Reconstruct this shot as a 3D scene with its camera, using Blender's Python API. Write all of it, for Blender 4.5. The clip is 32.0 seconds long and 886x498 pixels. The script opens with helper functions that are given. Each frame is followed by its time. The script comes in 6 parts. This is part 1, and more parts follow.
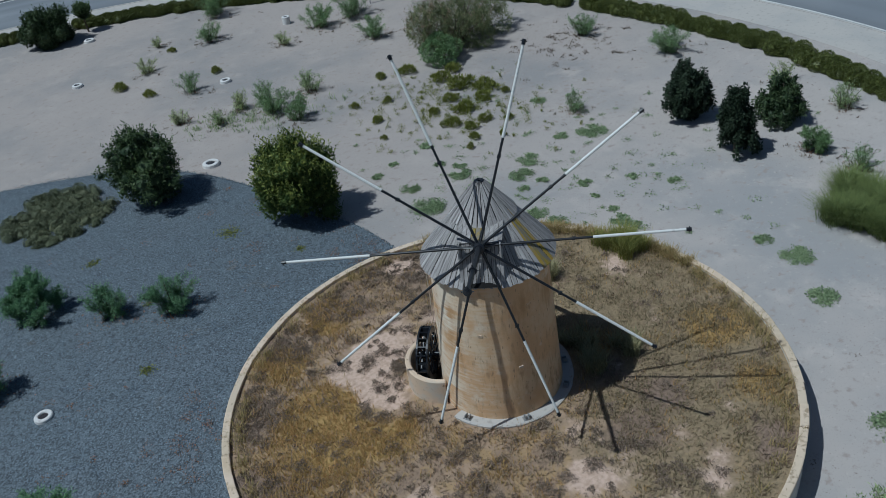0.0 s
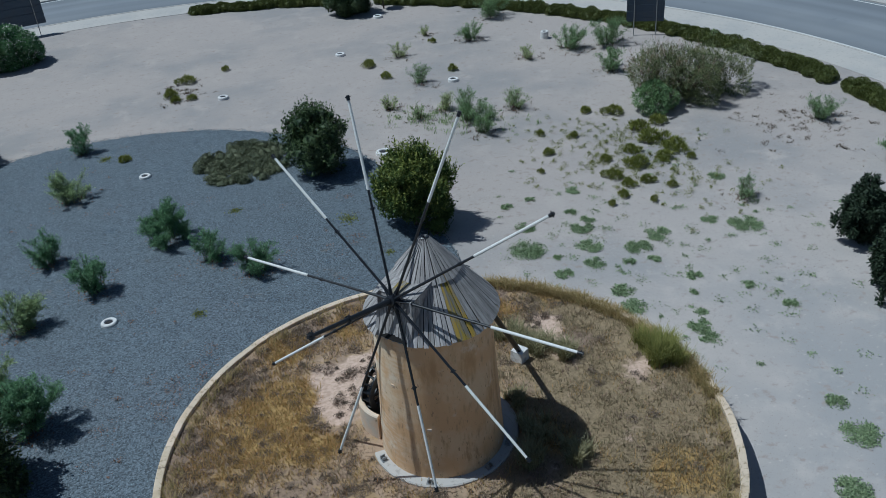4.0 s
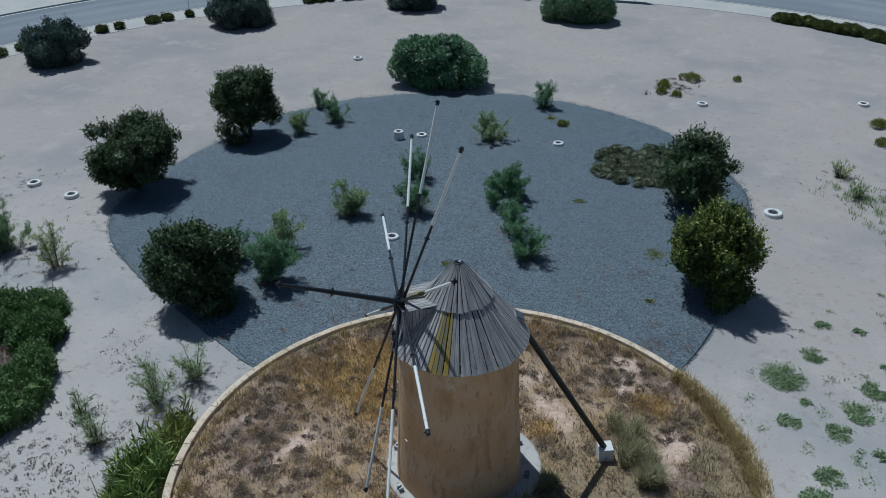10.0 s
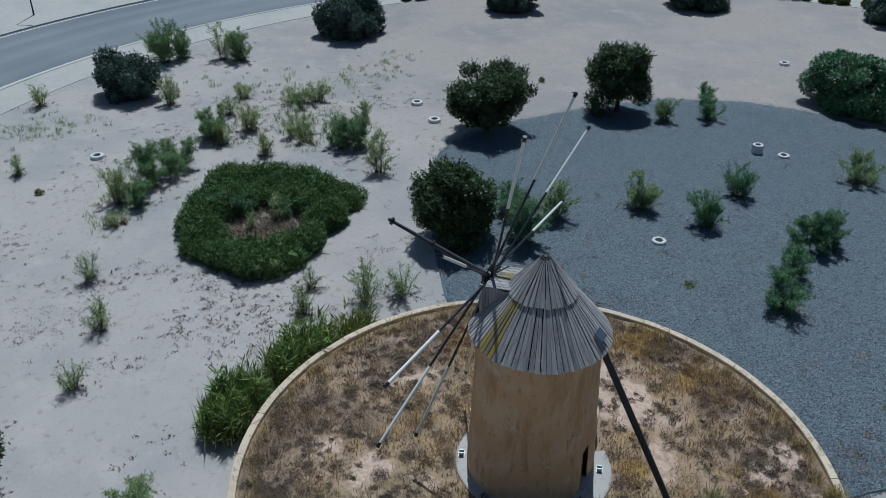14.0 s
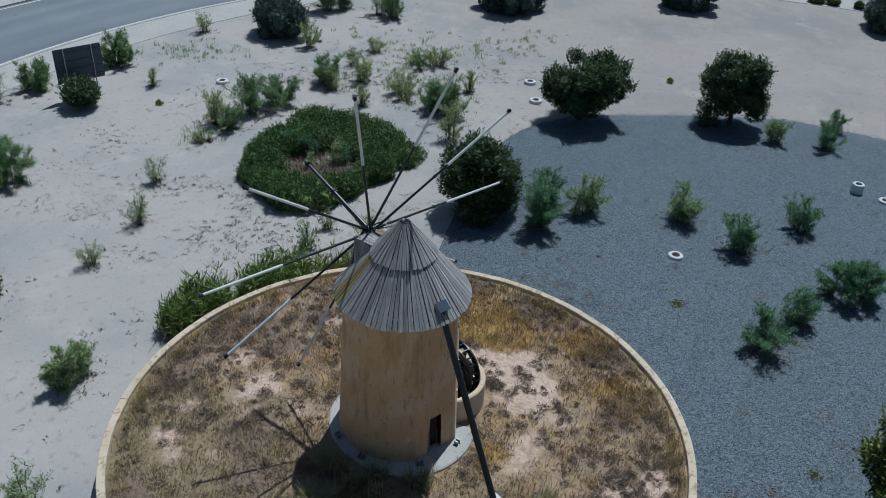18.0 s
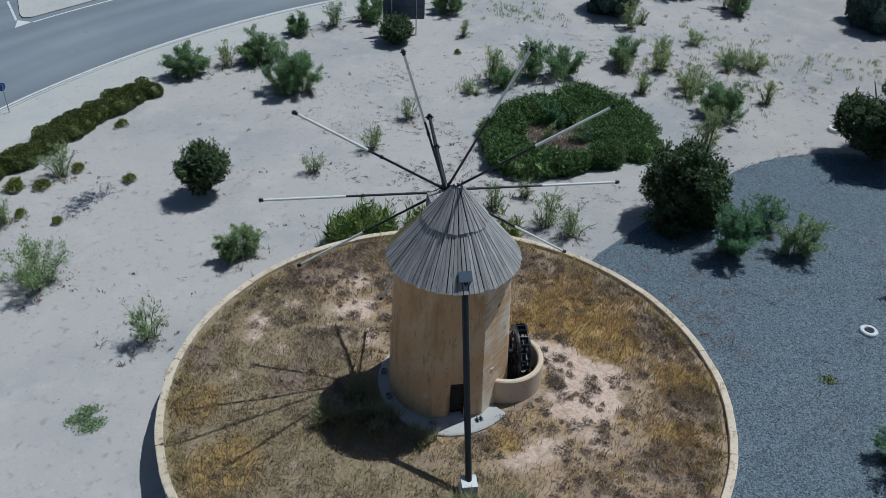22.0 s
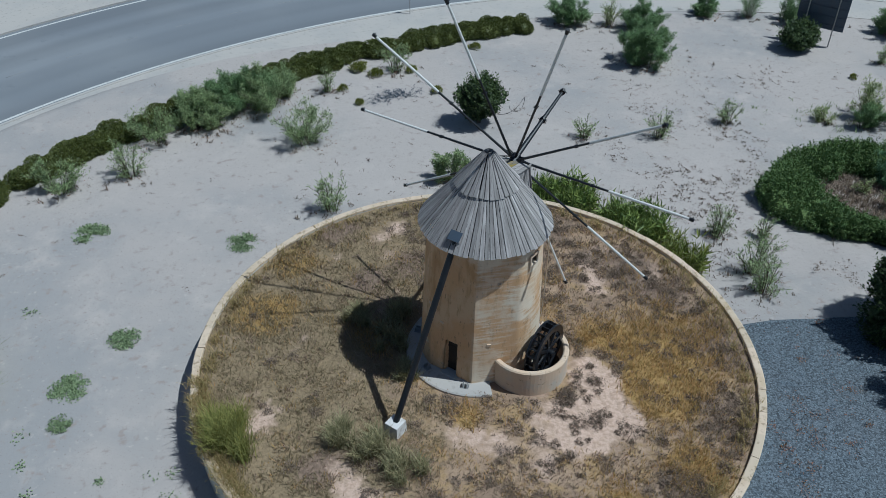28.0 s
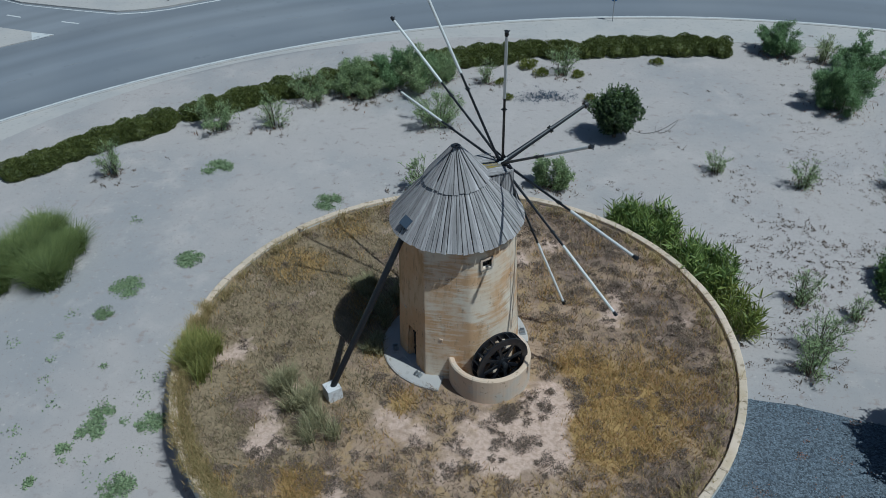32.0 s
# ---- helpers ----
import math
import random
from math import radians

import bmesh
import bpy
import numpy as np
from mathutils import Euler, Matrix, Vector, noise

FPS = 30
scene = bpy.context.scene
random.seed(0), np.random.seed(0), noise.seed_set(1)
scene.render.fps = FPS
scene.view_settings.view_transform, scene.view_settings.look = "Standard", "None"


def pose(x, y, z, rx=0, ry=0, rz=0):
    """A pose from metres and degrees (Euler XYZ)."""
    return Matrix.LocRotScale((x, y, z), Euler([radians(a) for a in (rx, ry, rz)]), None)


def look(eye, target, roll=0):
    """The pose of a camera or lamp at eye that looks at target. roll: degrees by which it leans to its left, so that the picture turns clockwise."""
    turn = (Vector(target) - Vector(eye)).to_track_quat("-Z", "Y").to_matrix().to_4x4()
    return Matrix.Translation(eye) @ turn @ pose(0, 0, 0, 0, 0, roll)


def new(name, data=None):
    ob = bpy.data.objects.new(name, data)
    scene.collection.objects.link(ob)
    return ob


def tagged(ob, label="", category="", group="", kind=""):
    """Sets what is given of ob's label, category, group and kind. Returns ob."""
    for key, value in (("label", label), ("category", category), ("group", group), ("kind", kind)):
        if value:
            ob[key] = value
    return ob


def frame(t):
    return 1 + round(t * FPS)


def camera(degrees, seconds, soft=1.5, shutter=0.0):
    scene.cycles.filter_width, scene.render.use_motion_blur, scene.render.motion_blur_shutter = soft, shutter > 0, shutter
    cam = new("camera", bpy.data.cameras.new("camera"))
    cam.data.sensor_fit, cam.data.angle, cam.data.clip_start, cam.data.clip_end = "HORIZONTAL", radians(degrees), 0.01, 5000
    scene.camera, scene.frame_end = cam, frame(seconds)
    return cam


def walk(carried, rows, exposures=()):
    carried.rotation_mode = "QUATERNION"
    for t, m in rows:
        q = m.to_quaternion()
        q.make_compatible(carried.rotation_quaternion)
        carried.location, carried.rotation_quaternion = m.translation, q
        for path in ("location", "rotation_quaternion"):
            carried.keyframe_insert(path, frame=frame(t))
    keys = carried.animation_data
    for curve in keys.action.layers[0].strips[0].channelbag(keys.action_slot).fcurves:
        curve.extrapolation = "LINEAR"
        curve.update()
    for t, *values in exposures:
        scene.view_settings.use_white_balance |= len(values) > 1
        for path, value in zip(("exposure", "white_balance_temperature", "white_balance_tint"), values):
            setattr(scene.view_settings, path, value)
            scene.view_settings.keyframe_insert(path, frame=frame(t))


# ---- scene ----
cam = camera(54.6, 32.0, soft=0.5)
PATH = [
    (0, (-24.976, -22.057, 32.984), (-23.798, -20.88, 31.876), -8.7),
    (0.5, (-23.444, -23.506, 32.972), (-22.405, -22.184, 31.888), -9.1),
    (1, (-21.688, -24.849, 32.966), (-20.775, -23.424, 31.901), -8.8),
    (1.5, (-19.911, -26.032, 32.936), (-19.089, -24.542, 31.885), -8.1),
    (2, (-18.038, -27.274, 33.012), (-17.267, -25.754, 31.966), -6.9),
    (2.5, (-15.998, -28.272, 32.838), (-15.266, -26.73, 31.797), -6.4),
    (4.5, (-8.147, -32.002, 33.3), (-7.708, -30.339, 32.279), -4.8),
    (5, (-6.081, -32.46, 33.366), (-5.819, -30.753, 32.357), -5.0),
    (5.5, (-4.163, -32.797, 33.49), (-4.044, -31.069, 32.49), -4.6),
    (6, (-1.989, -32.966, 33.596), (-1.99, -31.232, 32.6), -4.3),
    (6.5, (-0.023, -32.785, 33.545), (-0.147, -31.053, 32.554), -3.8),
    (7, (2.097, -32.495, 33.496), (1.842, -30.775, 32.509), -3.4),
    (7.5, (4.109, -31.913, 33.387), (3.735, -30.213, 32.402), -3.0),
    (8, (6.192, -31.365, 33.204), (5.707, -29.692, 32.22), -2.6),
    (8.5, (8.213, -30.736, 33.136), (7.636, -29.093, 32.152), -2.3),
    (9, (10.27, -30.217, 33.083), (9.613, -28.605, 32.098), -1.8),
    (9.5, (12.206, -29.4, 33.031), (11.478, -27.821, 32.043), -1.4),
    (10, (14.126, -28.644, 33.073), (13.326, -27.102, 32.082), -1.0),
    (10.5, (15.932, -27.717, 33.057), (15.06, -26.216, 32.064), -0.7),
    (11, (17.724, -26.666, 33.069), (16.773, -25.216, 32.072), -0.3),
    (11.5, (19.293, -25.367, 33.08), (18.246, -23.987, 32.08), 0.0),
    (12, (20.687, -24.122, 33.054), (19.551, -22.817, 32.051), 0.3),
    (12.5, (22.209, -22.722, 33.035), (20.952, -21.538, 32.026), 0.1),
    (13, (23.419, -21.072, 32.937), (22.054, -20.019, 31.923), 0.2),
    (13.5, (24.656, -19.301, 32.969), (23.187, -18.406, 31.95), -0.0),
    (14, (25.883, -17.541, 33.07), (24.342, -16.784, 32.044), 0.3),
    (14.5, (26.881, -15.674, 33.019), (25.317, -14.976, 31.986), 1.2),
    (16.5, (30.816, -8.234, 33.38), (29.186, -7.754, 32.325), 2.6),
    (17, (31.498, -6.563, 33.361), (29.847, -6.17, 32.303), 2.8),
    (17.5, (32.016, -4.719, 33.4), (30.351, -4.415, 32.335), 2.9),
    (18, (32.418, -2.776, 33.499), (30.747, -2.542, 32.425), 2.9),
    (18.5, (32.71, -0.813, 33.542), (31.036, -0.639, 32.462), 3.0),
    (19, (32.803, 1.082, 33.459), (31.127, 1.173, 32.373), 3.1),
    (19.5, (32.79, 2.96, 33.407), (31.116, 2.915, 32.313), 2.7),
    (20, (32.857, 4.842, 33.529), (31.199, 4.652, 32.425), 2.3),
    (20.5, (32.548, 6.655, 33.423), (30.918, 6.325, 32.312), 2.3),
    (21, (32.098, 8.539, 33.548), (30.505, 8.086, 32.426), 2.3),
    (21.5, (31.49, 10.561, 33.683), (29.939, 9.998, 32.552), 2.2),
    (22, (30.714, 12.611, 33.84), (29.206, 11.964, 32.696), 2.3),
    (22.5, (29.901, 14.577, 33.92), (28.421, 13.882, 32.769), 2.6),
    (23, (29.002, 16.405, 33.783), (27.551, 15.653, 32.63), 2.6),
    (23.5, (28.106, 18.273, 33.857), (26.693, 17.458, 32.701), 2.6),
    (24, (26.981, 20.119, 33.929), (25.614, 19.239, 32.764), 2.4),
    (24.5, (25.762, 21.941, 33.959), (24.442, 20.998, 32.788), 2.2),
    (25, (24.513, 23.586, 34.005), (23.243, 22.582, 32.831), 2.1),
    (25.5, (23.143, 25.127, 34.032), (21.95, 24.038, 32.853), 1.7),
    (26, (21.792, 26.351, 33.829), (20.72, 25.144, 32.648), 0.9),
    (26.5, (20.28, 27.362, 33.611), (19.355, 26.04, 32.429), -0.0),
    (28.5, (13.439, 30.441, 34.077), (12.832, 28.973, 32.862), 1.1),
    (29, (11.347, 31.624, 33.835), (10.778, 30.127, 32.636), 1.0),
    (29.5, (9.49, 32.092, 33.743), (8.979, 30.576, 32.543), 1.0),
    (30, (7.534, 32.667, 33.865), (7.098, 31.129, 32.662), 0.5),
    (30.5, (5.615, 32.994, 33.679), (5.265, 31.434, 32.477), 0.3),
    (31, (3.618, 33.307, 33.676), (3.371, 31.73, 32.471), -0.1),
    (31.5, (1.64, 33.404, 33.522), (1.54, 31.809, 32.319), -1.2),
    (32, (-0.209, 33.354, 33.564), (-0.165, 31.757, 32.36), -1.7),
]
walk(cam, [(t, look(eye, target, roll)) for t, eye, target, roll in PATH], exposures=[(0, -0.48, 5380, 0), (2, -0.38, 5360, 0), (5, -0.26, 5330, 0), (14, -0.29, 5360, 0), (22, -0.18, 5450, 1), (29, -0.23, 5400, 0), (32, -0.38, 5320, -1)])

# ---- light ----
SUN_WAY = Vector((-0.458, 0.266, 1.0)).normalized()
world = bpy.data.worlds.new("sky")
scene.world = world
world.use_nodes = True
wn = world.node_tree.nodes
wn.clear()
sky = wn.new("ShaderNodeTexSky")
sky.sky_type = 'NISHITA'
sky.sun_disc = False
sky.sun_elevation = math.asin(SUN_WAY.z)
sky.sun_rotation = math.atan2(SUN_WAY.x, SUN_WAY.y)
sky.air_density, sky.dust_density, sky.ozone_density = 1.0, 0.6, 1.5
wb = wn.new("ShaderNodeBackground")
wb.inputs[1].default_value = 0.044
wo = wn.new("ShaderNodeOutputWorld")
world.node_tree.links.new(sky.outputs[0], wb.inputs[0])
world.node_tree.links.new(wb.outputs[0], wo.inputs[0])
sun_data = bpy.data.lights.new("sun", 'SUN')
sun_data.energy, sun_data.angle, sun_data.color = 3.55, radians(0.5), (1.0, 0.97, 0.92)
sun = new("sun", sun_data)
sun.matrix_world = look(SUN_WAY * 200, (0, 0, 0))

# ---- materials ----


def material(name, base, rough=0.8, metal=0.0, spots=(), bump=0.0, bump_scale=20.0, island=0.0, random_ob=0.0, spec=0.3, translucent=0.0, courses=0.0, grain=0.0):
    """base colour; spots: (scale, low, high, colour, detail) noise layers mixed over it; island / random_ob: brightness spread per leaf / piece."""
    m = bpy.data.materials.new(name)
    m.use_nodes = True
    nt = m.node_tree
    n, l = nt.nodes, nt.links
    b = n["Principled BSDF"]
    b.inputs["Roughness"].default_value = rough
    b.inputs["Metallic"].default_value = metal
    b.inputs["Specular IOR Level"].default_value = spec
    geo = n.new("ShaderNodeNewGeometry")
    rgb = n.new("ShaderNodeRGB")
    rgb.outputs[0].default_value = (*base, 1)
    colour = rgb.outputs[0]
    for scale, low, high, tint, detail in spots:
        tex = n.new("ShaderNodeTexNoise")
        tex.inputs["Scale"].default_value = scale
        tex.inputs["Detail"].default_value = detail
        tex.inputs["Roughness"].default_value = 0.6
        if grain:
            co = n.new("ShaderNodeTexCoord")
            along = n.new("ShaderNodeVectorMath")
            along.operation = 'MULTIPLY_ADD'
            along.inputs[1].default_value = (0.35, grain, 0.35)
            who = n.new("ShaderNodeObjectInfo")
            shift = n.new("ShaderNodeVectorMath")
            shift.operation = 'SCALE'
            shift.inputs[0].default_value = (40, 40, 40)
            l.new(who.outputs["Random"], shift.inputs["Scale"])
            l.new(co.outputs["Object"], along.inputs[0])
            l.new(shift.outputs[0], along.inputs[2])
            l.new(along.outputs[0], tex.inputs["Vector"])
        elif courses and scale > 0.9:
            flat = n.new("ShaderNodeVectorMath")
            flat.operation = 'MULTIPLY'
            flat.inputs[1].default_value = (1, 1, courses)
            l.new(geo.outputs["Position"], flat.inputs[0])
            l.new(flat.outputs[0], tex.inputs["Vector"])
        else:
            l.new(geo.outputs["Position"], tex.inputs["Vector"])
        ramp = n.new("ShaderNodeMapRange")
        ramp.interpolation_type = 'SMOOTHSTEP'
        ramp.inputs[1].default_value, ramp.inputs[2].default_value = low, high
        l.new(tex.outputs[0], ramp.inputs[0])
        mix = n.new("ShaderNodeMix")
        mix.data_type = 'RGBA'
        l.new(ramp.outputs[0], mix.inputs[0])
        l.new(colour, mix.inputs[6])
        mix.inputs[7].default_value = (*tint, 1)
        colour = mix.outputs[2]
    if island or random_ob:
        hsv = n.new("ShaderNodeHueSaturation")
        mr = n.new("ShaderNodeMapRange")
        spread = island or random_ob
        mr.inputs[3].default_value, mr.inputs[4].default_value = 1 - spread, 1 + spread
        if island:
            l.new(geo.outputs["Random Per Island"], mr.inputs[0])
        else:
            info = n.new("ShaderNodeObjectInfo")
            l.new(info.outputs["Random"], mr.inputs[0])
        l.new(mr.outputs[0], hsv.inputs["Value"])
        hue = n.new("ShaderNodeMapRange")
        hue.inputs[3].default_value, hue.inputs[4].default_value = 0.5 + spread * 0.05, 0.5 - spread * 0.05
        l.new(mr.inputs[0].links[0].from_socket, hue.inputs[0])
        l.new(hue.outputs[0], hsv.inputs["Hue"])
        l.new(colour, hsv.inputs["Color"])
        colour = hsv.outputs[0]
    l.new(colour, b.inputs["Base Color"])
    if bump:
        tex = n.new("ShaderNodeTexNoise")
        tex.inputs["Scale"].default_value = bump_scale
        tex.inputs["Detail"].default_value = 5
        l.new(geo.outputs["Position"], tex.inputs["Vector"])
        bp = n.new("ShaderNodeBump")
        bp.inputs["Strength"].default_value = min(1.0, bump * 10)
        bp.inputs["Distance"].default_value = bump
        l.new(tex.outputs[0], bp.inputs["Height"])
        l.new(bp.outputs[0], b.inputs["Normal"])
    if translucent:
        out = n["Material Output"]
        tr = n.new("ShaderNodeBsdfTranslucent")
        l.new(colour, tr.inputs[0])
        ms = n.new("ShaderNodeMixShader")
        ms.inputs[0].default_value = translucent
        l.new(b.outputs[0], ms.inputs[1])
        l.new(tr.outputs[0], ms.inputs[2])
        l.new(ms.outputs[0], out.inputs[0])
    return m


SAND = material("sand", (0.462, 0.416, 0.39), 0.95, bump=0.04, bump_scale=3.5, spec=0.1, spots=(
    (0.06, 0.42, 0.66, (0.36, 0.345, 0.34), 4), (0.3, 0.5, 0.75, (0.50, 0.45, 0.42), 5), (1.6, 0.56, 0.72, (0.35, 0.30, 0.275), 6), (6.0, 0.64, 0.72, (0.27, 0.23, 0.21), 4), (13.0, 0.62, 0.7, (0.32, 0.28, 0.255), 3), (3.4, 0.6, 0.74, (0.51, 0.465, 0.435), 5)))
nt = SAND.node_tree
shader = nt.nodes["Principled BSDF"]
under = shader.inputs["Base Color"].links[0].from_socket
geo = nt.nodes.new("ShaderNodeNewGeometry")
sep = nt.nodes.new("ShaderNodeSeparateXYZ")
nt.links.new(geo.outputs["Position"], sep.inputs[0])
north = nt.nodes.new("ShaderNodeMapRange")
north.interpolation_type = 'SMOOTHSTEP'
north.inputs[1].default_value, north.inputs[2].default_value = -6.0, 34.0
nt.links.new(sep.outputs["Y"], north.inputs[0])
tint = nt.nodes.new("ShaderNodeMix")
tint.data_type, tint.blend_type = 'RGBA', 'MULTIPLY'
nt.links.new(north.outputs[0], tint.inputs[0])
nt.links.new(under, tint.inputs[6])
tint.inputs[7].default_value = (0.87, 0.85, 0.838, 1)  # the northern half is a warmer, darker grit
nt.links.new(tint.outputs[2], shader.inputs["Base Color"])
GRAVEL = material("slate_gravel", (0.132, 0.157, 0.182), 0.8, spec=0.3, spots=(
    (0.15, 0.4, 0.7, (0.134, 0.156, 0.18), 4), (0.5, 0.64, 0.78, (0.155, 0.153, 0.15), 4), (0.9, 0.58, 0.75, (0.104, 0.13, 0.16), 3)))
nt = GRAVEL.node_tree
shader = nt.nodes["Principled BSDF"]
under = shader.inputs["Base Color"].links[0].from_socket
geo = nt.nodes.new("ShaderNodeNewGeometry")
chips = nt.nodes.new("ShaderNodeTexVoronoi")
chips.inputs["Scale"].default_value = 13.0
nt.links.new(geo.outputs["Position"], chips.inputs["Vector"])
tone = nt.nodes.new("ShaderNodeSeparateColor")
nt.links.new(chips.outputs["Color"], tone.inputs[0])
spread = nt.nodes.new("ShaderNodeMapRange")
spread.inputs[3].default_value, spread.inputs[4].default_value = 0.45, 1.55
nt.links.new(tone.outputs[0], spread.inputs[0])
joint = nt.nodes.new("ShaderNodeMapRange")
joint.inputs[1].default_value, joint.inputs[2].default_value, joint.inputs[3].default_value, joint.inputs[4].default_value = 0.35, 0.7, 1.0, 0.75
nt.links.new(chips.outputs["Distance"], joint.inputs[0])
both = nt.nodes.new("ShaderNodeMath")
both.operation = 'MULTIPLY'
nt.links.new(spread.outputs[0], both.inputs[0])
nt.links.new(joint.outputs[0], both.inputs[1])
chip_colour = nt.nodes.new("ShaderNodeVectorMath")
chip_colour.operation = 'SCALE'
nt.links.new(under, chip_colour.inputs[0])
nt.links.new(both.outputs[0], chip_colour.inputs["Scale"])
nt.links.new(chip_colour.outputs[0], shader.inputs["Base Color"])
relief = nt.nodes.new("ShaderNodeBump")
relief.invert = True
relief.inputs["Strength"].default_value, relief.inputs["Distance"].default_value = 0.5, 0.035
nt.links.new(chips.outputs["Distance"], relief.inputs["Height"])
nt.links.new(relief.outputs[0], shader.inputs["Normal"])
CHIP = material("slate_chips", (0.175, 0.212, 0.25), 0.7, island=0.6, spec=0.35)
ASPHALT = material("worn_asphalt", (0.212, 0.227, 0.25), 0.9, bump=0.01, bump_scale=30.0, spec=0.2, spots=(
    (0.05, 0.4, 0.65, (0.245, 0.257, 0.275), 3), (0.4, 0.6, 0.8, (0.185, 0.197, 0.218), 4)))
nt = ASPHALT.node_tree
shader = nt.nodes["Principled BSDF"]
under = shader.inputs["Base Color"].links[0].from_socket
geo = nt.nodes.new("ShaderNodeNewGeometry")
away = nt.nodes.new("ShaderNodeVectorMath")
away.operation = 'DISTANCE'
away.inputs[1].default_value = (-14.6, 30.4, 0.0)
nt.links.new(geo.outputs["Position"], away.inputs[0])
lanes = nt.nodes.new("ShaderNodeTexNoise")
lanes.noise_dimensions = '1D'
lanes.inputs["Scale"].default_value, lanes.inputs["Detail"].default_value = 0.28, 1
nt.links.new(away.outputs["Value"], lanes.inputs["W"])
wear = nt.nodes.new("ShaderNodeMapRange")
wear.inputs[1].default_value, wear.inputs[2].default_value, wear.inputs[3].default_value, wear.inputs[4].default_value = 0.3, 0.7, 0.88, 1.08
nt.links.new(lanes.outputs[0], wear.inputs[0])
worn = nt.nodes.new("ShaderNodeVectorMath")
worn.operation = 'SCALE'
nt.links.new(under, worn.inputs[0])
nt.links.new(wear.outputs[0], worn.inputs["Scale"])
nt.links.new(worn.outputs[0], shader.inputs["Base Color"])
CONCRETE = material("pale_concrete", (0.50, 0.465, 0.43), 0.9, bump=0.008, bump_scale=12.0, spec=0.2, spots=(
    (0.2, 0.4, 0.7, (0.44, 0.42, 0.40), 4), (2.5, 0.55, 0.72, (0.38, 0.35, 0.32), 5)))
RIM = material("limewashed_coping", (0.67, 0.54, 0.41), 0.9, bump=0.02, bump_scale=8.0, spec=0.2, random_ob=0.07, spots=(
    (0.8, 0.45, 0.7, (0.58, 0.45, 0.31), 4), (3.0, 0.54, 0.68, (0.38, 0.29, 0.20), 5)))
RIM_FACE = material("whitewashed_wall", (0.62, 0.60, 0.56), 0.9, bump=0.01, bump_scale=5.0, spec=0.2, spots=((0.7, 0.5, 0.75, (0.52, 0.48, 0.42), 4),))
SOIL = material("dry_soil", (0.40, 0.285, 0.195), 0.95, bump=0.08, bump_scale=5.0, spec=0.1, spots=(
    (0.35, 0.42, 0.6, (0.31, 0.22, 0.155), 4), (0.9, 0.46, 0.62, (0.39, 0.27, 0.15), 5), (2.4, 0.54, 0.68, (0.235, 0.165, 0.12), 5)))
PLASTER = material("ochre_lime_plaster", (0.68, 0.43, 0.24), 0.9, bump=0.035, bump_scale=4.0, spec=0.15, courses=0.28, spots=(
    (0.45, 0.44, 0.64, (0.72, 0.52, 0.33), 6), (1.3, 0.5, 0.7, (0.54, 0.325, 0.165), 6), (3.2, 0.54, 0.72, (0.50, 0.315, 0.18), 5), (0.7, 0.6, 0.74, (0.76, 0.62, 0.47), 6), (9.0, 0.62, 0.7, (0.42, 0.27, 0.16), 3)))
PIT_PLASTER = material("pale_plaster", (0.68, 0.52, 0.38), 0.9, bump=0.015, bump_scale=6.0, spec=0.15, spots=((0.9, 0.45, 0.7, (0.60, 0.53, 0.45), 5), (4.0, 0.6, 0.72, (0.38, 0.27, 0.18), 4)))
BOARD = material("weathered_grey_boards", (0.36, 0.335, 0.325), 0.85, bump=0.006, bump_scale=25.0, spec=0.2, random_ob=0.17, grain=5.0, spots=(
    (3.0, 0.46, 0.66, (0.235, 0.215, 0.21), 6), (1.4, 0.5, 0.68, (0.47, 0.445, 0.43), 4), (5.0, 0.62, 0.7, (0.15, 0.14, 0.14), 3)))
LICHEN = material("lichen_yellow_boards", (0.36, 0.25, 0.05), 0.85, bump=0.006, bump_scale=25.0, spec=0.2, random_ob=0.2, grain=2.0, spots=((1.6, 0.42, 0.56, (0.24, 0.215, 0.18), 6),))
GAP = material("dark_roof_underlay", (0.022, 0.021, 0.021), 0.95, spec=0.05)
BLACK = material("black_painted_steel", (0.012, 0.0135, 0.018), 0.36, spec=0.5, spots=((2.0, 0.55, 0.75, (0.035, 0.037, 0.04), 4),))
WHITE = material("white_painted_wood", (0.74, 0.73, 0.70), 0.55, spec=0.4, spots=((2.5, 0.55, 0.75, (0.55, 0.53, 0.5), 4),))
DARK = material("dark_opening_wood", (0.045, 0.035, 0.028), 0.85)
BARK = material("bark", (0.11, 0.085, 0.065), 0.9, bump=0.02, bump_scale=10.0, spots=((3.0, 0.5, 0.7, (0.07, 0.055, 0.045), 4),))
SIGN_BACK = material("dark_sign_back", (0.072, 0.095, 0.13), 0.45, spots=((1.0, 0.45, 0.7, (0.08, 0.095, 0.12), 3),))
STEEL = material("galvanised_steel", (0.35, 0.36, 0.37), 0.45, metal=0.7)
ROAD_PAINT = material("road_paint", (0.62, 0.62, 0.6), 0.8, spots=((1.5, 0.5, 0.75, (0.42, 0.42, 0.42), 4),))
FADED_PAINT = material("faded_road_paint", (0.27, 0.275, 0.28), 0.85, spots=((2.0, 0.45, 0.6, (0.22, 0.226, 0.235), 4),))
BLUE_SIGN = material("blue_sign_face", (0.02, 0.09, 0.25), 0.5)
LAMP_WHITE = material("white_cast_ring", (0.70, 0.68, 0.66), 0.7, bump=0.005, bump_scale=15.0, spots=((3.0, 0.5, 0.7, (0.52, 0.48, 0.46), 4),))
LAMP_GLASS = material("dark_lamp_glass", (0.05, 0.045, 0.045), 0.15, spec=0.6)
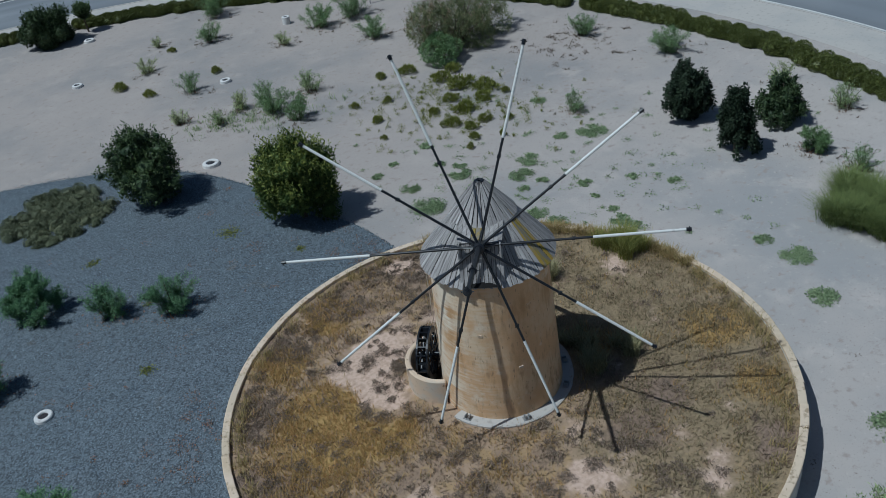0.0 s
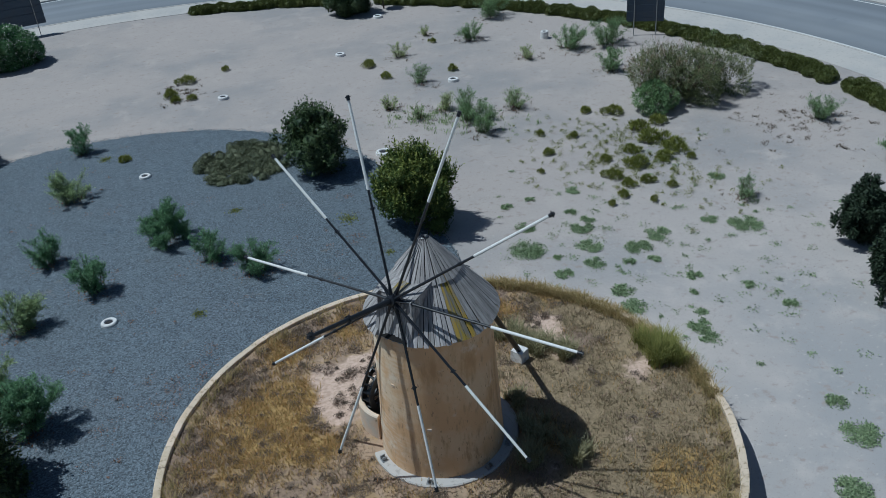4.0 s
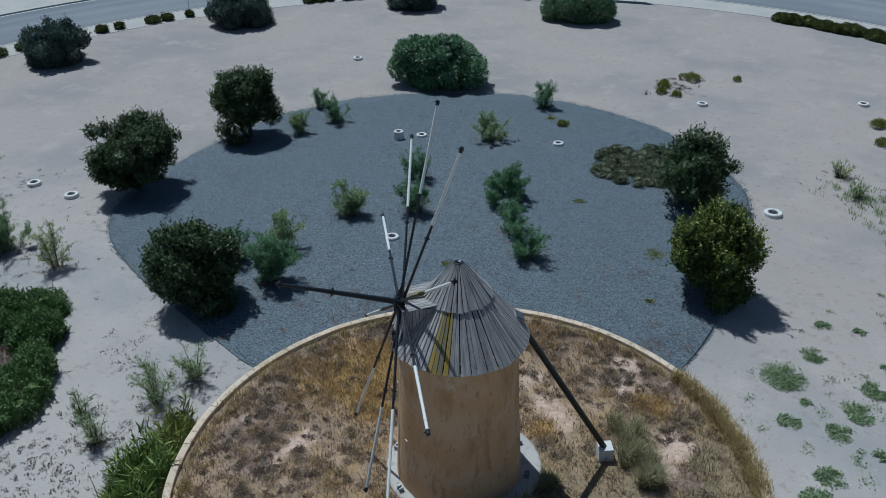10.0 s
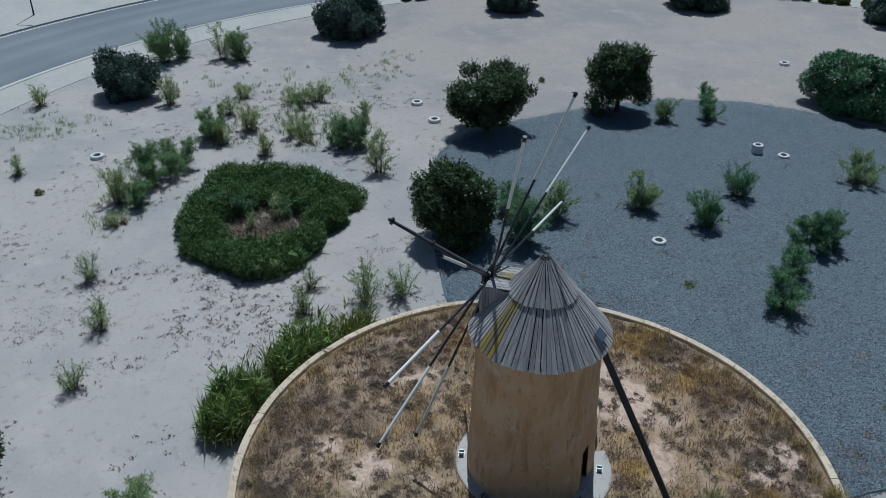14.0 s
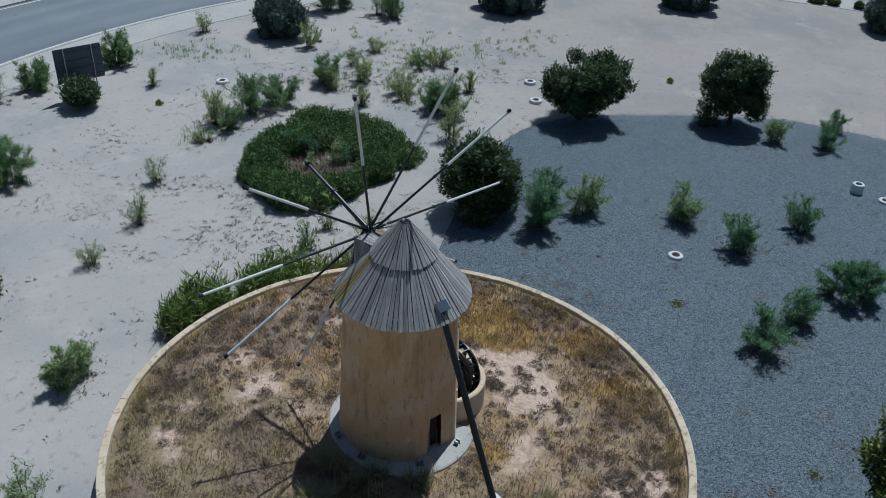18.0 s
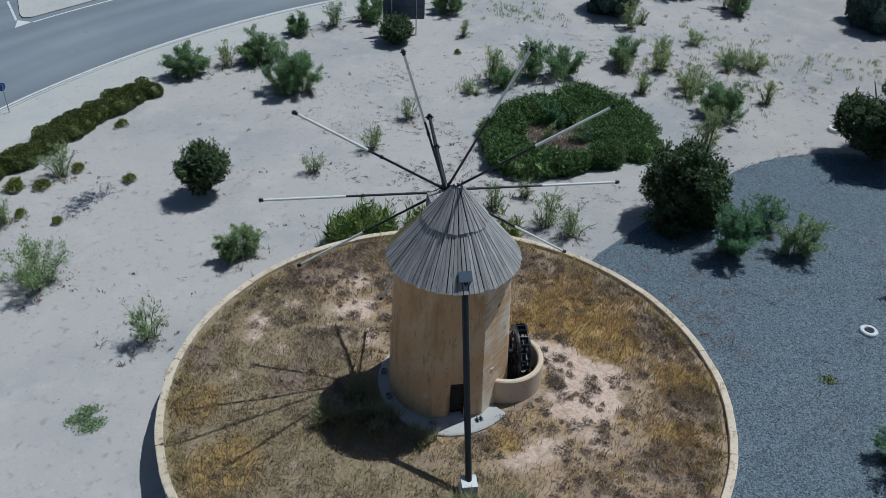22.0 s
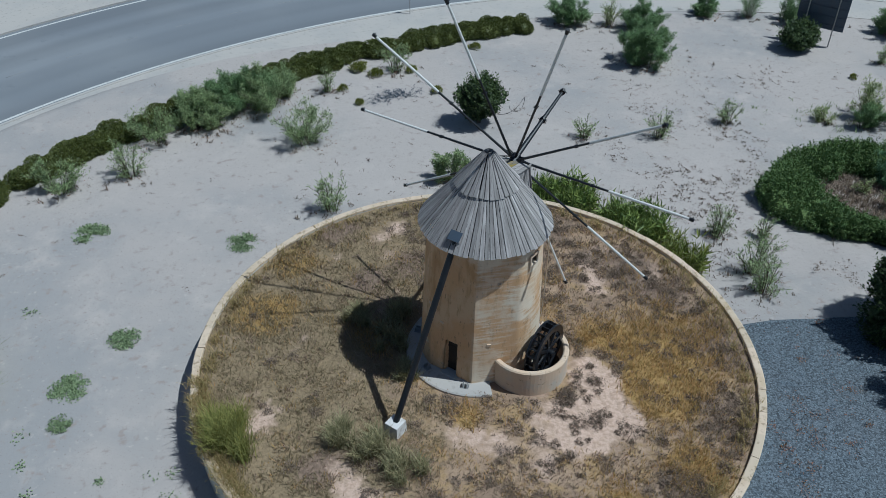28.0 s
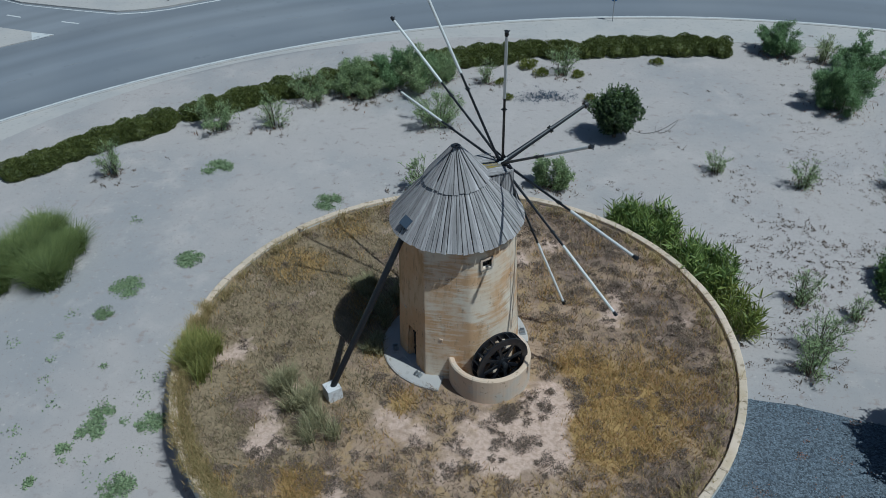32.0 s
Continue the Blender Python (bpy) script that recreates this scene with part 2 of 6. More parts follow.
LEAF_DARK = material("dark_green_leaves", (0.055, 0.086, 0.036), 0.5, island=0.5, spec=0.32, translucent=0.12)
LEAF_OLIVE = material("olive_green_leaves", (0.085, 0.125, 0.034), 0.68, island=0.45, spec=0.18, translucent=0.15)
LEAF_LIME = material("yellow_green_leaves", (0.20, 0.235, 0.05), 0.5, island=0.4, spec=0.35, translucent=0.15)
LEAF_SHOOT = material("young_evergreen_leaves", (0.095, 0.14, 0.052), 0.5, island=0.4, spec=0.32, translucent=0.2)
LEAF_TUFT = material("tuft_leaves", (0.225, 0.245, 0.06), 0.6, island=0.3, spec=0.25, translucent=0.3)
LEAF_WILD = material("pale_wild_leaves", (0.38, 0.44, 0.21), 0.6, island=0.35, spec=0.25, translucent=0.4)
LEAF_OLEANDER = material("oleander_leaves", (0.125, 0.245, 0.105), 0.42, island=0.5, spec=0.5, translucent=0.12)
LEAF_JUNIPER = material("juniper_needles", (0.082, 0.116, 0.098), 0.68, island=0.4, spec=0.18, translucent=0.08)
LEAF_CONIFER = material("dark_conifer_needles", (0.03, 0.046, 0.026), 0.6, island=0.45, spec=0.2, translucent=0.06)
LEAF_SAPLING = material("feathery_leaves", (0.175, 0.30, 0.155), 0.55, island=0.35, spec=0.3, translucent=0.4)
LEAF_BUSH = material("shrub_leaves", (0.22, 0.325, 0.15), 0.55, island=0.35, spec=0.3, translucent=0.35)
LEAF_GREY = material("grey_green_leaves", (0.31, 0.39, 0.19), 0.6, island=0.35, spec=0.25, translucent=0.35)
LEAF_HEDGE = material("hedge_leaves", (0.108, 0.127, 0.033), 0.5, island=0.3, spec=0.3, translucent=0.12)
LEAF_RING = material("rosemary_leaves", (0.125, 0.195, 0.068), 0.68, island=0.4, spec=0.18, translucent=0.12)
LEAF_MAT = material("olive_mat_leaves", (0.14, 0.155, 0.09), 0.6, island=0.35, spec=0.25)
LEAF_COVER = material("ground_cover_leaves", (0.26, 0.33, 0.18), 0.6, island=0.3, spec=0.25, translucent=0.15)
LEAF_REED = material("reed_leaves", (0.195, 0.27, 0.072), 0.5, island=0.55, spec=0.35, translucent=0.25)
LEAF_TAMARISK = material("tamarisk_twigs", (0.18, 0.205, 0.095), 0.7, island=0.45, spec=0.2, translucent=0.2)
LEAF_TUSSOCK = material("tussock_blades", (0.18, 0.225, 0.075), 0.6, island=0.35, spec=0.25, translucent=0.2)
LEAF_FEATHER = material("feathery_bush_leaves", (0.29, 0.29, 0.085), 0.65, island=0.35, spec=0.2, translucent=0.2)
LEAF_RIM = material("rim_grass_blades", (0.40, 0.31, 0.14), 0.7, island=0.35, spec=0.2, translucent=0.25)
LEAF_ESPARTO = material("esparto_blades", (0.335, 0.305, 0.165), 0.6, island=0.35, spec=0.3, translucent=0.2)
STRAW = material("straw_grass", (0.45, 0.30, 0.12), 0.75, island=0.35, spec=0.2, translucent=0.3)
OLIVE_GRASS = material("olive_dry_grass", (0.3, 0.24, 0.146), 0.75, island=0.35, spec=0.2, translucent=0.3)
SAND_LITTER = material("dark_plant_litter", (0.15, 0.115, 0.09), 0.9, island=0.4, spec=0.1)
STRAW_GREY = material("bleached_grass", (0.37, 0.285, 0.195), 0.8, island=0.35, spec=0.2, translucent=0.3)
SCRUB = material("dead_brown_scrub", (0.265, 0.19, 0.135), 0.9, island=0.4, spec=0.1)
DWARF = material("dead_dwarf_scrub", (0.235, 0.18, 0.138), 0.9, island=0.4, spec=0.1)
DRY_LITTER = material("dry_litter", (0.30, 0.235, 0.18), 0.9, island=0.4, spec=0.1)
DEAD_LEAF = material("dead_leaves", (0.24, 0.135, 0.085), 0.85, island=0.4, spec=0.1)
FLOWER = material("white_petals", (0.75, 0.72, 0.68), 0.6, translucent=0.2)

# ---- mesh helpers ----


def mesh_from(name, verts, faces, smooth=False):
    me = bpy.data.meshes.new(name)
    me.from_pydata([tuple(v) for v in verts], [], [tuple(f) for f in faces])
    me.validate()
    if smooth:
        me.polygons.foreach_set("use_smooth", [True] * len(me.polygons))
    me.update()
    return me


def quads_mesh(name, v):
    """A mesh of loose quads; v has four rows for each."""
    v = np.asarray(v, np.float32)
    n = len(v) // 4
    me = bpy.data.meshes.new(name)
    me.vertices.add(4 * n)
    me.vertices.foreach_set("co", v.ravel())
    me.loops.add(4 * n)
    me.loops.foreach_set("vertex_index", np.arange(4 * n, dtype=np.int32))
    me.polygons.add(n)
    me.polygons.foreach_set("loop_start", np.arange(0, 4 * n, 4, dtype=np.int32))
    me.polygons.foreach_set("loop_total", np.full(n, 4, np.int32))
    me.update(calc_edges=True)
    return me


def part(name, me, mat, parent=None, label=""):
    if isinstance(me, bmesh.types.BMesh):
        bm, me = me, bpy.data.meshes.new(name)
        bm.to_mesh(me)
        bm.free()
    if mat and not me.materials:
        me.materials.append(mat)
    ob = new(name, me)
    if parent is not None:
        ob.parent = parent
    if label:
        tagged(ob, label)
    return ob


def thing(name, x, y, z, label, category, group="", kind="", turn=0.0):
    ob = new(name)
    ob.empty_display_size = 0.3
    ob.matrix_world = pose(x, y, z, 0, 0, turn)
    return tagged(ob, label, category, group, kind)


def tube(points, radii, sides=8, caps=True):
    pts = [Vector(p) for p in points]
    verts, faces = [], []
    for i, p in enumerate(pts):
        way = (pts[min(i + 1, len(pts) - 1)] - pts[max(i - 1, 0)]).normalized()
        a = way.orthogonal().normalized()
        b = way.cross(a)
        for k in range(sides):
            t = 2 * math.pi * k / sides
            verts.append(p + (a * math.cos(t) + b * math.sin(t)) * radii[i])
    for i in range(len(pts) - 1):
        for k in range(sides):
            j = (k + 1) % sides
            faces.append((i * sides + k, i * sides + j, (i + 1) * sides + j, (i + 1) * sides + k))
    if caps:
        faces.append(tuple(range(sides))[::-1])
        faces.append(tuple((len(pts) - 1) * sides + k for k in range(sides)))
    return verts, faces


def join(*some):
    verts, faces = [], []
    for v, f in some:
        o = len(verts)
        verts += list(v)
        faces += [tuple(i + o for i in g) for g in f]
    return verts, faces


def box(cx, cy, cz, sx, sy, sz, m=None, taper=1.0):
    v = []
    for z, k in ((-1, 1.0), (1, taper)):
        for x, y in ((-1, -1), (1, -1), (1, 1), (-1, 1)):
            p = Vector((cx + x * sx / 2 * k, cy + y * sy / 2 * k, cz + z * sz / 2))
            v.append(m @ p if m else p)
    return v, [(3, 2, 1, 0), (4, 5, 6, 7), (0, 1, 5, 4), (1, 2, 6, 5), (2, 3, 7, 6), (3, 0, 4, 7)]


def lathe(profile, steps, start=0.0, sweep=360.0, closed=True):
    """Rings of (radius, z) turned about z; the profile is closed on itself when closed."""
    full = abs(sweep - 360) < 1e-6
    cols = steps if full else steps + 1
    verts, faces, n = [], [], len(profile)
    for c in range(cols):
        a = radians(start + sweep * c / steps)
        for r, z in profile:
            verts.append((r * math.cos(a), r * math.sin(a), z))
    for c in range(steps):
        d = (c + 1) % cols
        for i in range(n if closed else n - 1):
            j = (i + 1) % n
            faces.append((c * n + i, d * n + i, d * n + j, c * n + j))
    if not full and closed:
        faces.append(tuple(range(n)))
        faces.append(tuple((cols - 1) * n + i for i in range(n))[::-1])
    return verts, faces


def unit(v):
    return v / np.maximum(np.linalg.norm(v, axis=1, keepdims=True), 1e-9)


def leaf_quads(p, n, length, width, rng, droop=0.0):
    """Pointed leaves at p, growing along n with some scatter."""
    k = len(p)
    d = unit(n + rng.normal(0, 0.55, (k, 3)) + np.array([0, 0, -droop]))
    side = unit(np.cross(d, unit(np.array([-0.2, 0.1, 0.9]) + rng.normal(0, 0.5, (k, 3)))))
    ln = length * rng.uniform(0.65, 1.35, (k, 1))
    wd = width * rng.uniform(0.65, 1.35, (k, 1))
    up = np.cross(side, d)
    mid = p + d * ln * 0.5 + up * wd * 0.18
    out = np.empty((k, 4, 3), np.float32)
    out[:, 0], out[:, 1], out[:, 2], out[:, 3] = p, mid + side * wd * 0.5, p + d * ln, mid - side * wd * 0.5
    return out.reshape(-1, 3)


def on_lumps(lumps, count, rng, inner=0.25):
    """Points and outward ways on the open surface of a union of ellipsoids (x, y, z, rx, ry, rz)."""
    lumps = np.asarray(lumps, float)
    area = (lumps[:, 3] * lumps[:, 4] + lumps[:, 3] * lumps[:, 5] + lumps[:, 4] * lumps[:, 5])
    got_p, got_n, have = [], [], 0
    for _ in range(12):
        which = rng.choice(len(lumps), count, p=area / area.sum())
        d = unit(rng.normal(0, 1, (count, 3)))
        depth = 1.05 - inner * rng.random((count, 1)) ** 1.6
        p = lumps[which, :3] + d * lumps[which, 3:] * depth
        n = unit(d / lumps[which, 3:])
        hid = p[:, 2] < 0.03
        for q in lumps:
            hid |= (((p - q[:3]) / (q[3:] * 0.72)) ** 2).sum(1) < 1
        got_p.append(p[~hid])
        got_n.append(n[~hid])
        have += int((~hid).sum())
        if have >= count:
            break
    return np.concatenate(got_p)[:count], np.concatenate(got_n)[:count]


_ico = bmesh.new()
bmesh.ops.create_icosphere(_ico, subdivisions=2, radius=1.0)
ICO_V = np.array([tuple(v.co) for v in _ico.verts])
ICO_F = np.array([[v.index for v in f.verts] for f in _ico.faces])
_ico.free()


def core_mesh(lumps, rng, scale=0.74):
    """The twiggy inside of a crown: rough lumps well below the leaves."""
    vs, fs = [], []
    for q in lumps:
        q = np.asarray(q)
        fs.append(ICO_F + len(vs) * len(ICO_V))
        v = q[:3] + ICO_V * q[3:] * scale * rng.uniform(0.8, 1.15, (len(ICO_V), 1))
        v[:, 2] = np.maximum(v[:, 2], -0.1)
        vs.append(v)
    return mesh_from("inner_foliage", np.concatenate(vs).tolist(), np.concatenate(fs).tolist())


def lumps_in(rng, count, w, d, z0, z1, size, squash=0.8, taper=0.0, ragged=0.0):
    """Lumps scattered through a rounded crown of width w, depth d, from z0 to z1."""
    out = []
    for _ in range(count):
        v = rng.normal(0, 1, 3)
        v /= np.linalg.norm(v)
        v *= rng.uniform(0.55, 0.95 + ragged)
        s = size * rng.uniform(0.7, 1.3)
        k = 1 - taper * (v[2] + 1) / 2
        cz = z0 + s * 0.6 + (v[2] + 1) / 2 * max(0.1, (z1 - z0 - 1.4 * s))
        out.append((v[0] * max(0.05, w / 2 - s * 0.8) * k, v[1] * max(0.05, d / 2 - s * 0.8) * k, cz, s, s, s * squash))
    return out


def stems_mesh(name, rng, count, height, spread, radius):
    bits = []
    for _ in range(count):
        a = rng.uniform(0, 2 * math.pi)
        r = spread * rng.uniform(0.3, 1.0)
        h = height * rng.uniform(0.7, 1.05)
        p = [(0.08 * math.cos(a), 0.08 * math.sin(a), -0.1), (r * 0.35 * math.cos(a), r * 0.35 * math.sin(a), h * 0.45), (r * math.cos(a + 0.2), r * math.sin(a + 0.2), h)]
        bits.append(tube(p, (radius, radius * 0.7, radius * 0.3), 5, False))
    v, f = join(*bits)
    return mesh_from(name, v, f)


MILL = (0.18, 0.1)
RIM_R, RIM_Z = 14.8, 2.2
HUB_C = (-14.6, 30.4)
HEDGE_C = (-17.05, 31.68)


def ground_z(x, y):
    r = math.hypot(x, y)
    a = math.degrees(math.atan2(y, x))
    w = math.exp(-((a - 125) / 55) ** 2)
    m = min(1.0, max(0.0, (62 - r) / 47))
    m = m * m * (3 - 2 * m)
    return 0.15 * m + 1.45 * m * w


def soil_z(x, y):
    r = math.hypot(x, y)
    m = min(1.0, max(0.0, (13.8 - r) / 9))
    m = m * m * (3 - 2 * m)
    return 1.98 + 0.4 * m + 0.07 * noise.noise(Vector((x * 0.5, y * 0.5, 1.7)))


def land_z(x, y):
    return soil_z(x, y) if math.hypot(x - MILL[0], y - MILL[1]) < RIM_R - 0.4 else ground_z(x, y)


# ---- ground, road, gravel bed ----
rings = [0.0] + [2.0 * i for i in range(1, 40)] + [79.28, 79.3, 96.7, 110, 128.8, 128.82, 140, 200, 320, 600, 1200, 3000]
verts, faces, SEG = [], [], 180
for i, r in enumerate(rings):
    for k in range(SEG):
        a = 2 * math.pi * k / SEG
        x, y = HUB_C[0] + r * math.cos(a), HUB_C[1] + r * math.sin(a)
        z = ground_z(x, y) if r < 79.29 else (-0.25 if r < 128.81 else 0.0)
        verts.append((x, y, z + (0.05 * noise.noise(Vector((x * 0.12, y * 0.12, 0.3))) if r < 74 else 0)))
for i in range(len(rings) - 1):
    for k in range(SEG):
        j = (k + 1) % SEG
        faces.append((i * SEG + k, i * SEG + j, (i + 1) * SEG + j, (i + 1) * SEG + k)[::-1])
ground = part("ground", mesh_from("ground", verts, [f[::-1] for f in faces], True), SAND)
tagged(ground, "pale sandy ground with tyre marks inside a large roundabout", "ground", kind="structure")


def annulus(name, r0, r1, z0, z1, mat, label, cat, steps=240, start=0.0, sweep=360.0):
    v, f = lathe([(r0, z0), (r1, z0), (r1, z1), (r0, z1)], steps, start, sweep)
    ob = part(name, mesh_from(name, v, f), mat)
    ob.location = (*HUB_C, 0)
    return tagged(ob, label, cat, kind="structure")


annulus("road", 79.5, 96.6, -0.3, -0.12, ASPHALT, "worn grey asphalt carriageway curving round the island", "road")
annulus("pavement", 73.9, 79.2, -0.2, 0.045, CONCRETE, "pale concrete strip between hedge and carriageway", "pavement")
annulus("kerb", 79.2, 79.5, -0.3, 0.09, CONCRETE, "pale concrete kerb along the inner edge of the road", "kerb")
annulus("road_line", 80.0, 80.28, -0.119, -0.114, ROAD_PAINT, "thin white edge line painted on the asphalt", "road marking")
for a0, sweep in ((-38, 172), (147.5, 95.5), (-91, 29)):
    annulus("kerb", 96.2, 96.5, -0.3, 0.06, CONCRETE, "concrete kerb along the outer edge of the road", "kerb", 160, a0, sweep)
    annulus("road_line", 95.5, 95.75, -0.119, -0.114, ROAD_PAINT, "white outer edge line painted on the asphalt", "road marking", 160, a0, sweep)
    annulus("pavement", 96.5, 129.0, -0.25, 0.055, CONCRETE, "pale pavement along the outer side of the road", "pavement", 160, a0, sweep)


def slab(name, points, z0, z1, mat, label, cat):
    n = len(points)
    v = [(x, y, z0) for x, y in points] + [(x, y, z1) for x, y in points]
    f = [tuple(range(n))[::-1], tuple(range(n, 2 * n))] + [(i, (i + 1) % n, n + (i + 1) % n, n + i) for i in range(n)]
    return tagged(part(name, mesh_from(name, v, f), mat), label, cat, kind="structure")


def on_ring(a, r):
    return HUB_C[0] + r * math.cos(radians(a)), HUB_C[1] + r * math.sin(radians(a))


for a0, a1 in ((-62, -38), (-117, -91), (134, 147.5)):
    edge = [a0 + (a1 - a0) * k / 10 for k in range(11)]
    slab("road", [on_ring(a, 95.0) for a in edge] + [on_ring(a, 128.0) for a in edge[::-1]], -0.3, -0.117, ASPHALT, "asphalt of a road joining the roundabout", "road")
# flared corners of the joining roads
for bend in (((-62, 96.5), (-60.5, 97.0), (-59, 98.1), (-57.6, 100.6), (-56.2, 103.4), (-54.6, 107), (-53.2, 113), (-52.4, 128), (-62, 128)), ((147.5, 96.5), (146.1, 97.2), (144.7, 98.8), (143.3, 101.6), (141.9, 106), (140.7, 112), (139.9, 128), (147.5, 128)),
             ((-117, 96.5), (-115.6, 97.1), (-114.2, 98.6), (-113.1, 100.3), (-112, 102.2), (-111.2, 105), (-110.5, 110), (-110, 128), (-117, 128)),
             ((-91, 96.5), (-92.5, 96.8), (-93.9, 97.6), (-95.1, 99.2), (-96, 101.6), (-96.6, 105), (-97, 111), (-97.2, 128), (-91, 128))):
    slab("pavement", [on_ring(a, r) for a, r in bend][:: 1 if bend[0][0] < bend[1][0] else -1], -0.25, 0.053, CONCRETE, "pale pavement rounding the corner of a joining road", "pavement")
    for (a0, r0), (a1, r1) in zip(bend[:-3], bend[1:-2]):
        slab("kerb", [on_ring(a0, r0 - 0.3), on_ring(a1, r1 - 0.3), on_ring(a1, r1), on_ring(a0, r0)][:: 1 if a0 < a1 else -1], -0.25, 0.061, CONCRETE, "concrete kerb rounding the corner of a joining road", "kerb")
        slab("road_line", [on_ring(a0, r0 - 1.0), on_ring(a1, r1 - 1.0), on_ring(a1, r1 - 0.75), on_ring(a0, r0 - 0.75)][:: 1 if a0 < a1 else -1], -0.119, -0.111, ROAD_PAINT, "white edge line painted round the road corner", "road marking")
slab("traffic_island", [on_ring(135.2, 98.0), on_ring(135.8, 98.4), on_ring(136.9, 108.0), on_ring(134.8, 108.0)], -0.2, -0.03, CONCRETE, "pale concrete splitter island at a joining road", "traffic island")
slab("traffic_island", [(40.4, -47.6), (44.9, -44.6), (53.0, -50.0), (58.0, -58.0), (47.2, -50.0)], -0.2, -0.03, CONCRETE, "pale concrete splitter island with a pointed nose", "traffic island")
slab("road_marking", [(40.3, -47.7), (42.0, -46.4), (42.8, -48.3)], -0.1, -0.026, ROAD_PAINT, "white painted nose of a splitter island", "road marking")
slab("traffic_island", [on_ring(a, r) for a, r in ((-100.8, 97.0), (-101.2, 96.3), (-104, 96.2), (-107, 96.4), (-107.7, 97.1), (-107.9, 98.6), (-107.1, 101.7), (-106, 104.4), (-104.5, 113), (-103.9, 113), (-102.6, 103), (-101, 98))], -0.2, 0.03, CONCRETE, "pale concrete triangular splitter island beside the give-way line", "traffic island")
for nose in (((-99.5, 95.1), (-100.8, 95.3), (-100.4, 96.9)), ((-108.2, 95.5), (-109.6, 95.3), (-108.6, 97.3))):
    slab("road_marking", [on_ring(a, r) for a, r in nose], -0.14, -0.111, ROAD_PAINT, "white painted nose of a splitter island", "road marking")
for k in range(6):
    a0, a1 = -100.8 - 7.4 * k / 6, -100.8 - 7.4 * (k + 1) / 6
    slab("road_line", [on_ring(a0, 95.1), on_ring(a1, 95.1), on_ring(a1, 95.35), on_ring(a0, 95.35)], -0.119, -0.1125, ROAD_PAINT, "white edge line painted beside a splitter island", "road marking")
slab("road_line", [on_ring(-100.4, 96.9), on_ring(-102.0, 103.0), on_ring(-101.85, 103.0), on_ring(-100.25, 96.9)], -0.119, -0.1115, ROAD_PAINT, "white edge line painted beside a splitter island", "road marking")
for a in [-98.7 + 0.72 * k for k in range(7)] + [137.4 + 0.8 * k for k in range(9)]:
    slab("road_marking", [on_ring(a, 95.6), on_ring(a + 0.42, 95.6), on_ring(a + 0.42, 96.05), on_ring(a, 96.05)], -0.118, -0.112, ROAD_PAINT, "white give-way dash on asphalt", "road marking")
for x, y in ((-27.9, -68.2), (-30.4, -67.6)):
    for (ax, ay), (bx, by) in (((0, 0), (1.3, -0.1)), ((1.3, -0.1), (0.75, -2.6)), ((0.75, -2.6), (0, 0))):
        d = Vector((bx - ax, by - ay)).normalized()
        ox, oy = -d.y * 0.13, d.x * 0.13
        slab("road_marking", [(x + ax - ox, y + ay - oy), (x + bx - ox, y + by - oy), (x + bx + ox, y + by + oy), (x + ax + ox, y + ay + oy)], -0.115, -0.111, ROAD_PAINT, "white side of a give-way triangle on asphalt", "road marking")
for k in range(24):
    a = -84 + 3.6 * k
    slab("road_marking", [on_ring(a, 87.2), on_ring(a + 1.1, 87.2), on_ring(a + 1.1, 87.3), on_ring(a, 87.3)], -0.118, -0.113, FADED_PAINT, "faded white lane dash on asphalt", "road marking")
for (ax, ay), (bx, by) in (((47.4, -53.4), (45.6, -52.7)), ((40.8, -51.3), (38.8, -50.7))):
    slab("road_marking", [(ax, ay), (bx, by), (bx + 0.05, by + 0.22), (ax + 0.05, ay + 0.22)], -0.115, -0.111, ROAD_PAINT, "white lane dash on asphalt", "road marking")

GRAVEL_EDGE = [(61.5, 14.9), (65, 19.8), (71, 25.9), (76, 35), (80, 42), (88, 49.2), (95, 54.8), (103.4, 59), (110.7, 61.3), (119.6, 61.8), (126.7, 61.3),
               (134.9, 58.6), (141.3, 54.4), (146.7, 50.6), (155, 46.6), (160, 41.5), (163, 37), (164.5, 30), (165.8, 24), (168, 14.9)]


def gravel_r(a):
    for (a0, r0), (a1, r1) in zip(GRAVEL_EDGE, GRAVEL_EDGE[1:]):
        if a0 <= a <= a1:
            return r0 + (r1 - r0) * (a - a0) / (a1 - a0)
    return 14.9


def smooth_r(a):
    return sum(gravel_r(a + d) * w for d, w in ((-2.2, 0.15), (-1.1, 0.22), (0, 0.26), (1.1, 0.22), (2.2, 0.15)))


verts, faces, NA, NR = [], [], 213, 26
for i in range(NA):
    a = 61.5 + 106.5 * i / (NA - 1)
    ro = max(14.65, smooth_r(a) + 0.22 * noise.noise(Vector((a * 2.0, 0.5, 0))) + 0.12 * noise.noise(Vector((a * 7.0, 3.5, 0))))
    for k in range(NR + 1):
        r = 14.5 + (ro - 14.5) * min(1.0, k / (NR - 1))
        x, y = r * math.cos(radians(a)), r * math.sin(radians(a))
        lift = 0.09 + 0.05 * noise.noise(Vector((x * 0.3, y * 0.3, 4.0)))
        if k == NR:
            x, y = x * 1.004, y * 1.004
            lift = -0.1
        verts.append((x, y, ground_z(x, y) + lift))
for i in range(NA - 1):
    for k in range(NR):
        o = i * (NR + 1) + k
        faces.append((o, o + 1, o + NR + 2, o + NR + 1))
gravel = part("gravel_bed", mesh_from("gravel_bed", verts, faces, True), GRAVEL)
tagged(gravel, "wide bed of dark blue-grey slate gravel beside the mill terrace", "gravel bed", kind="structure")

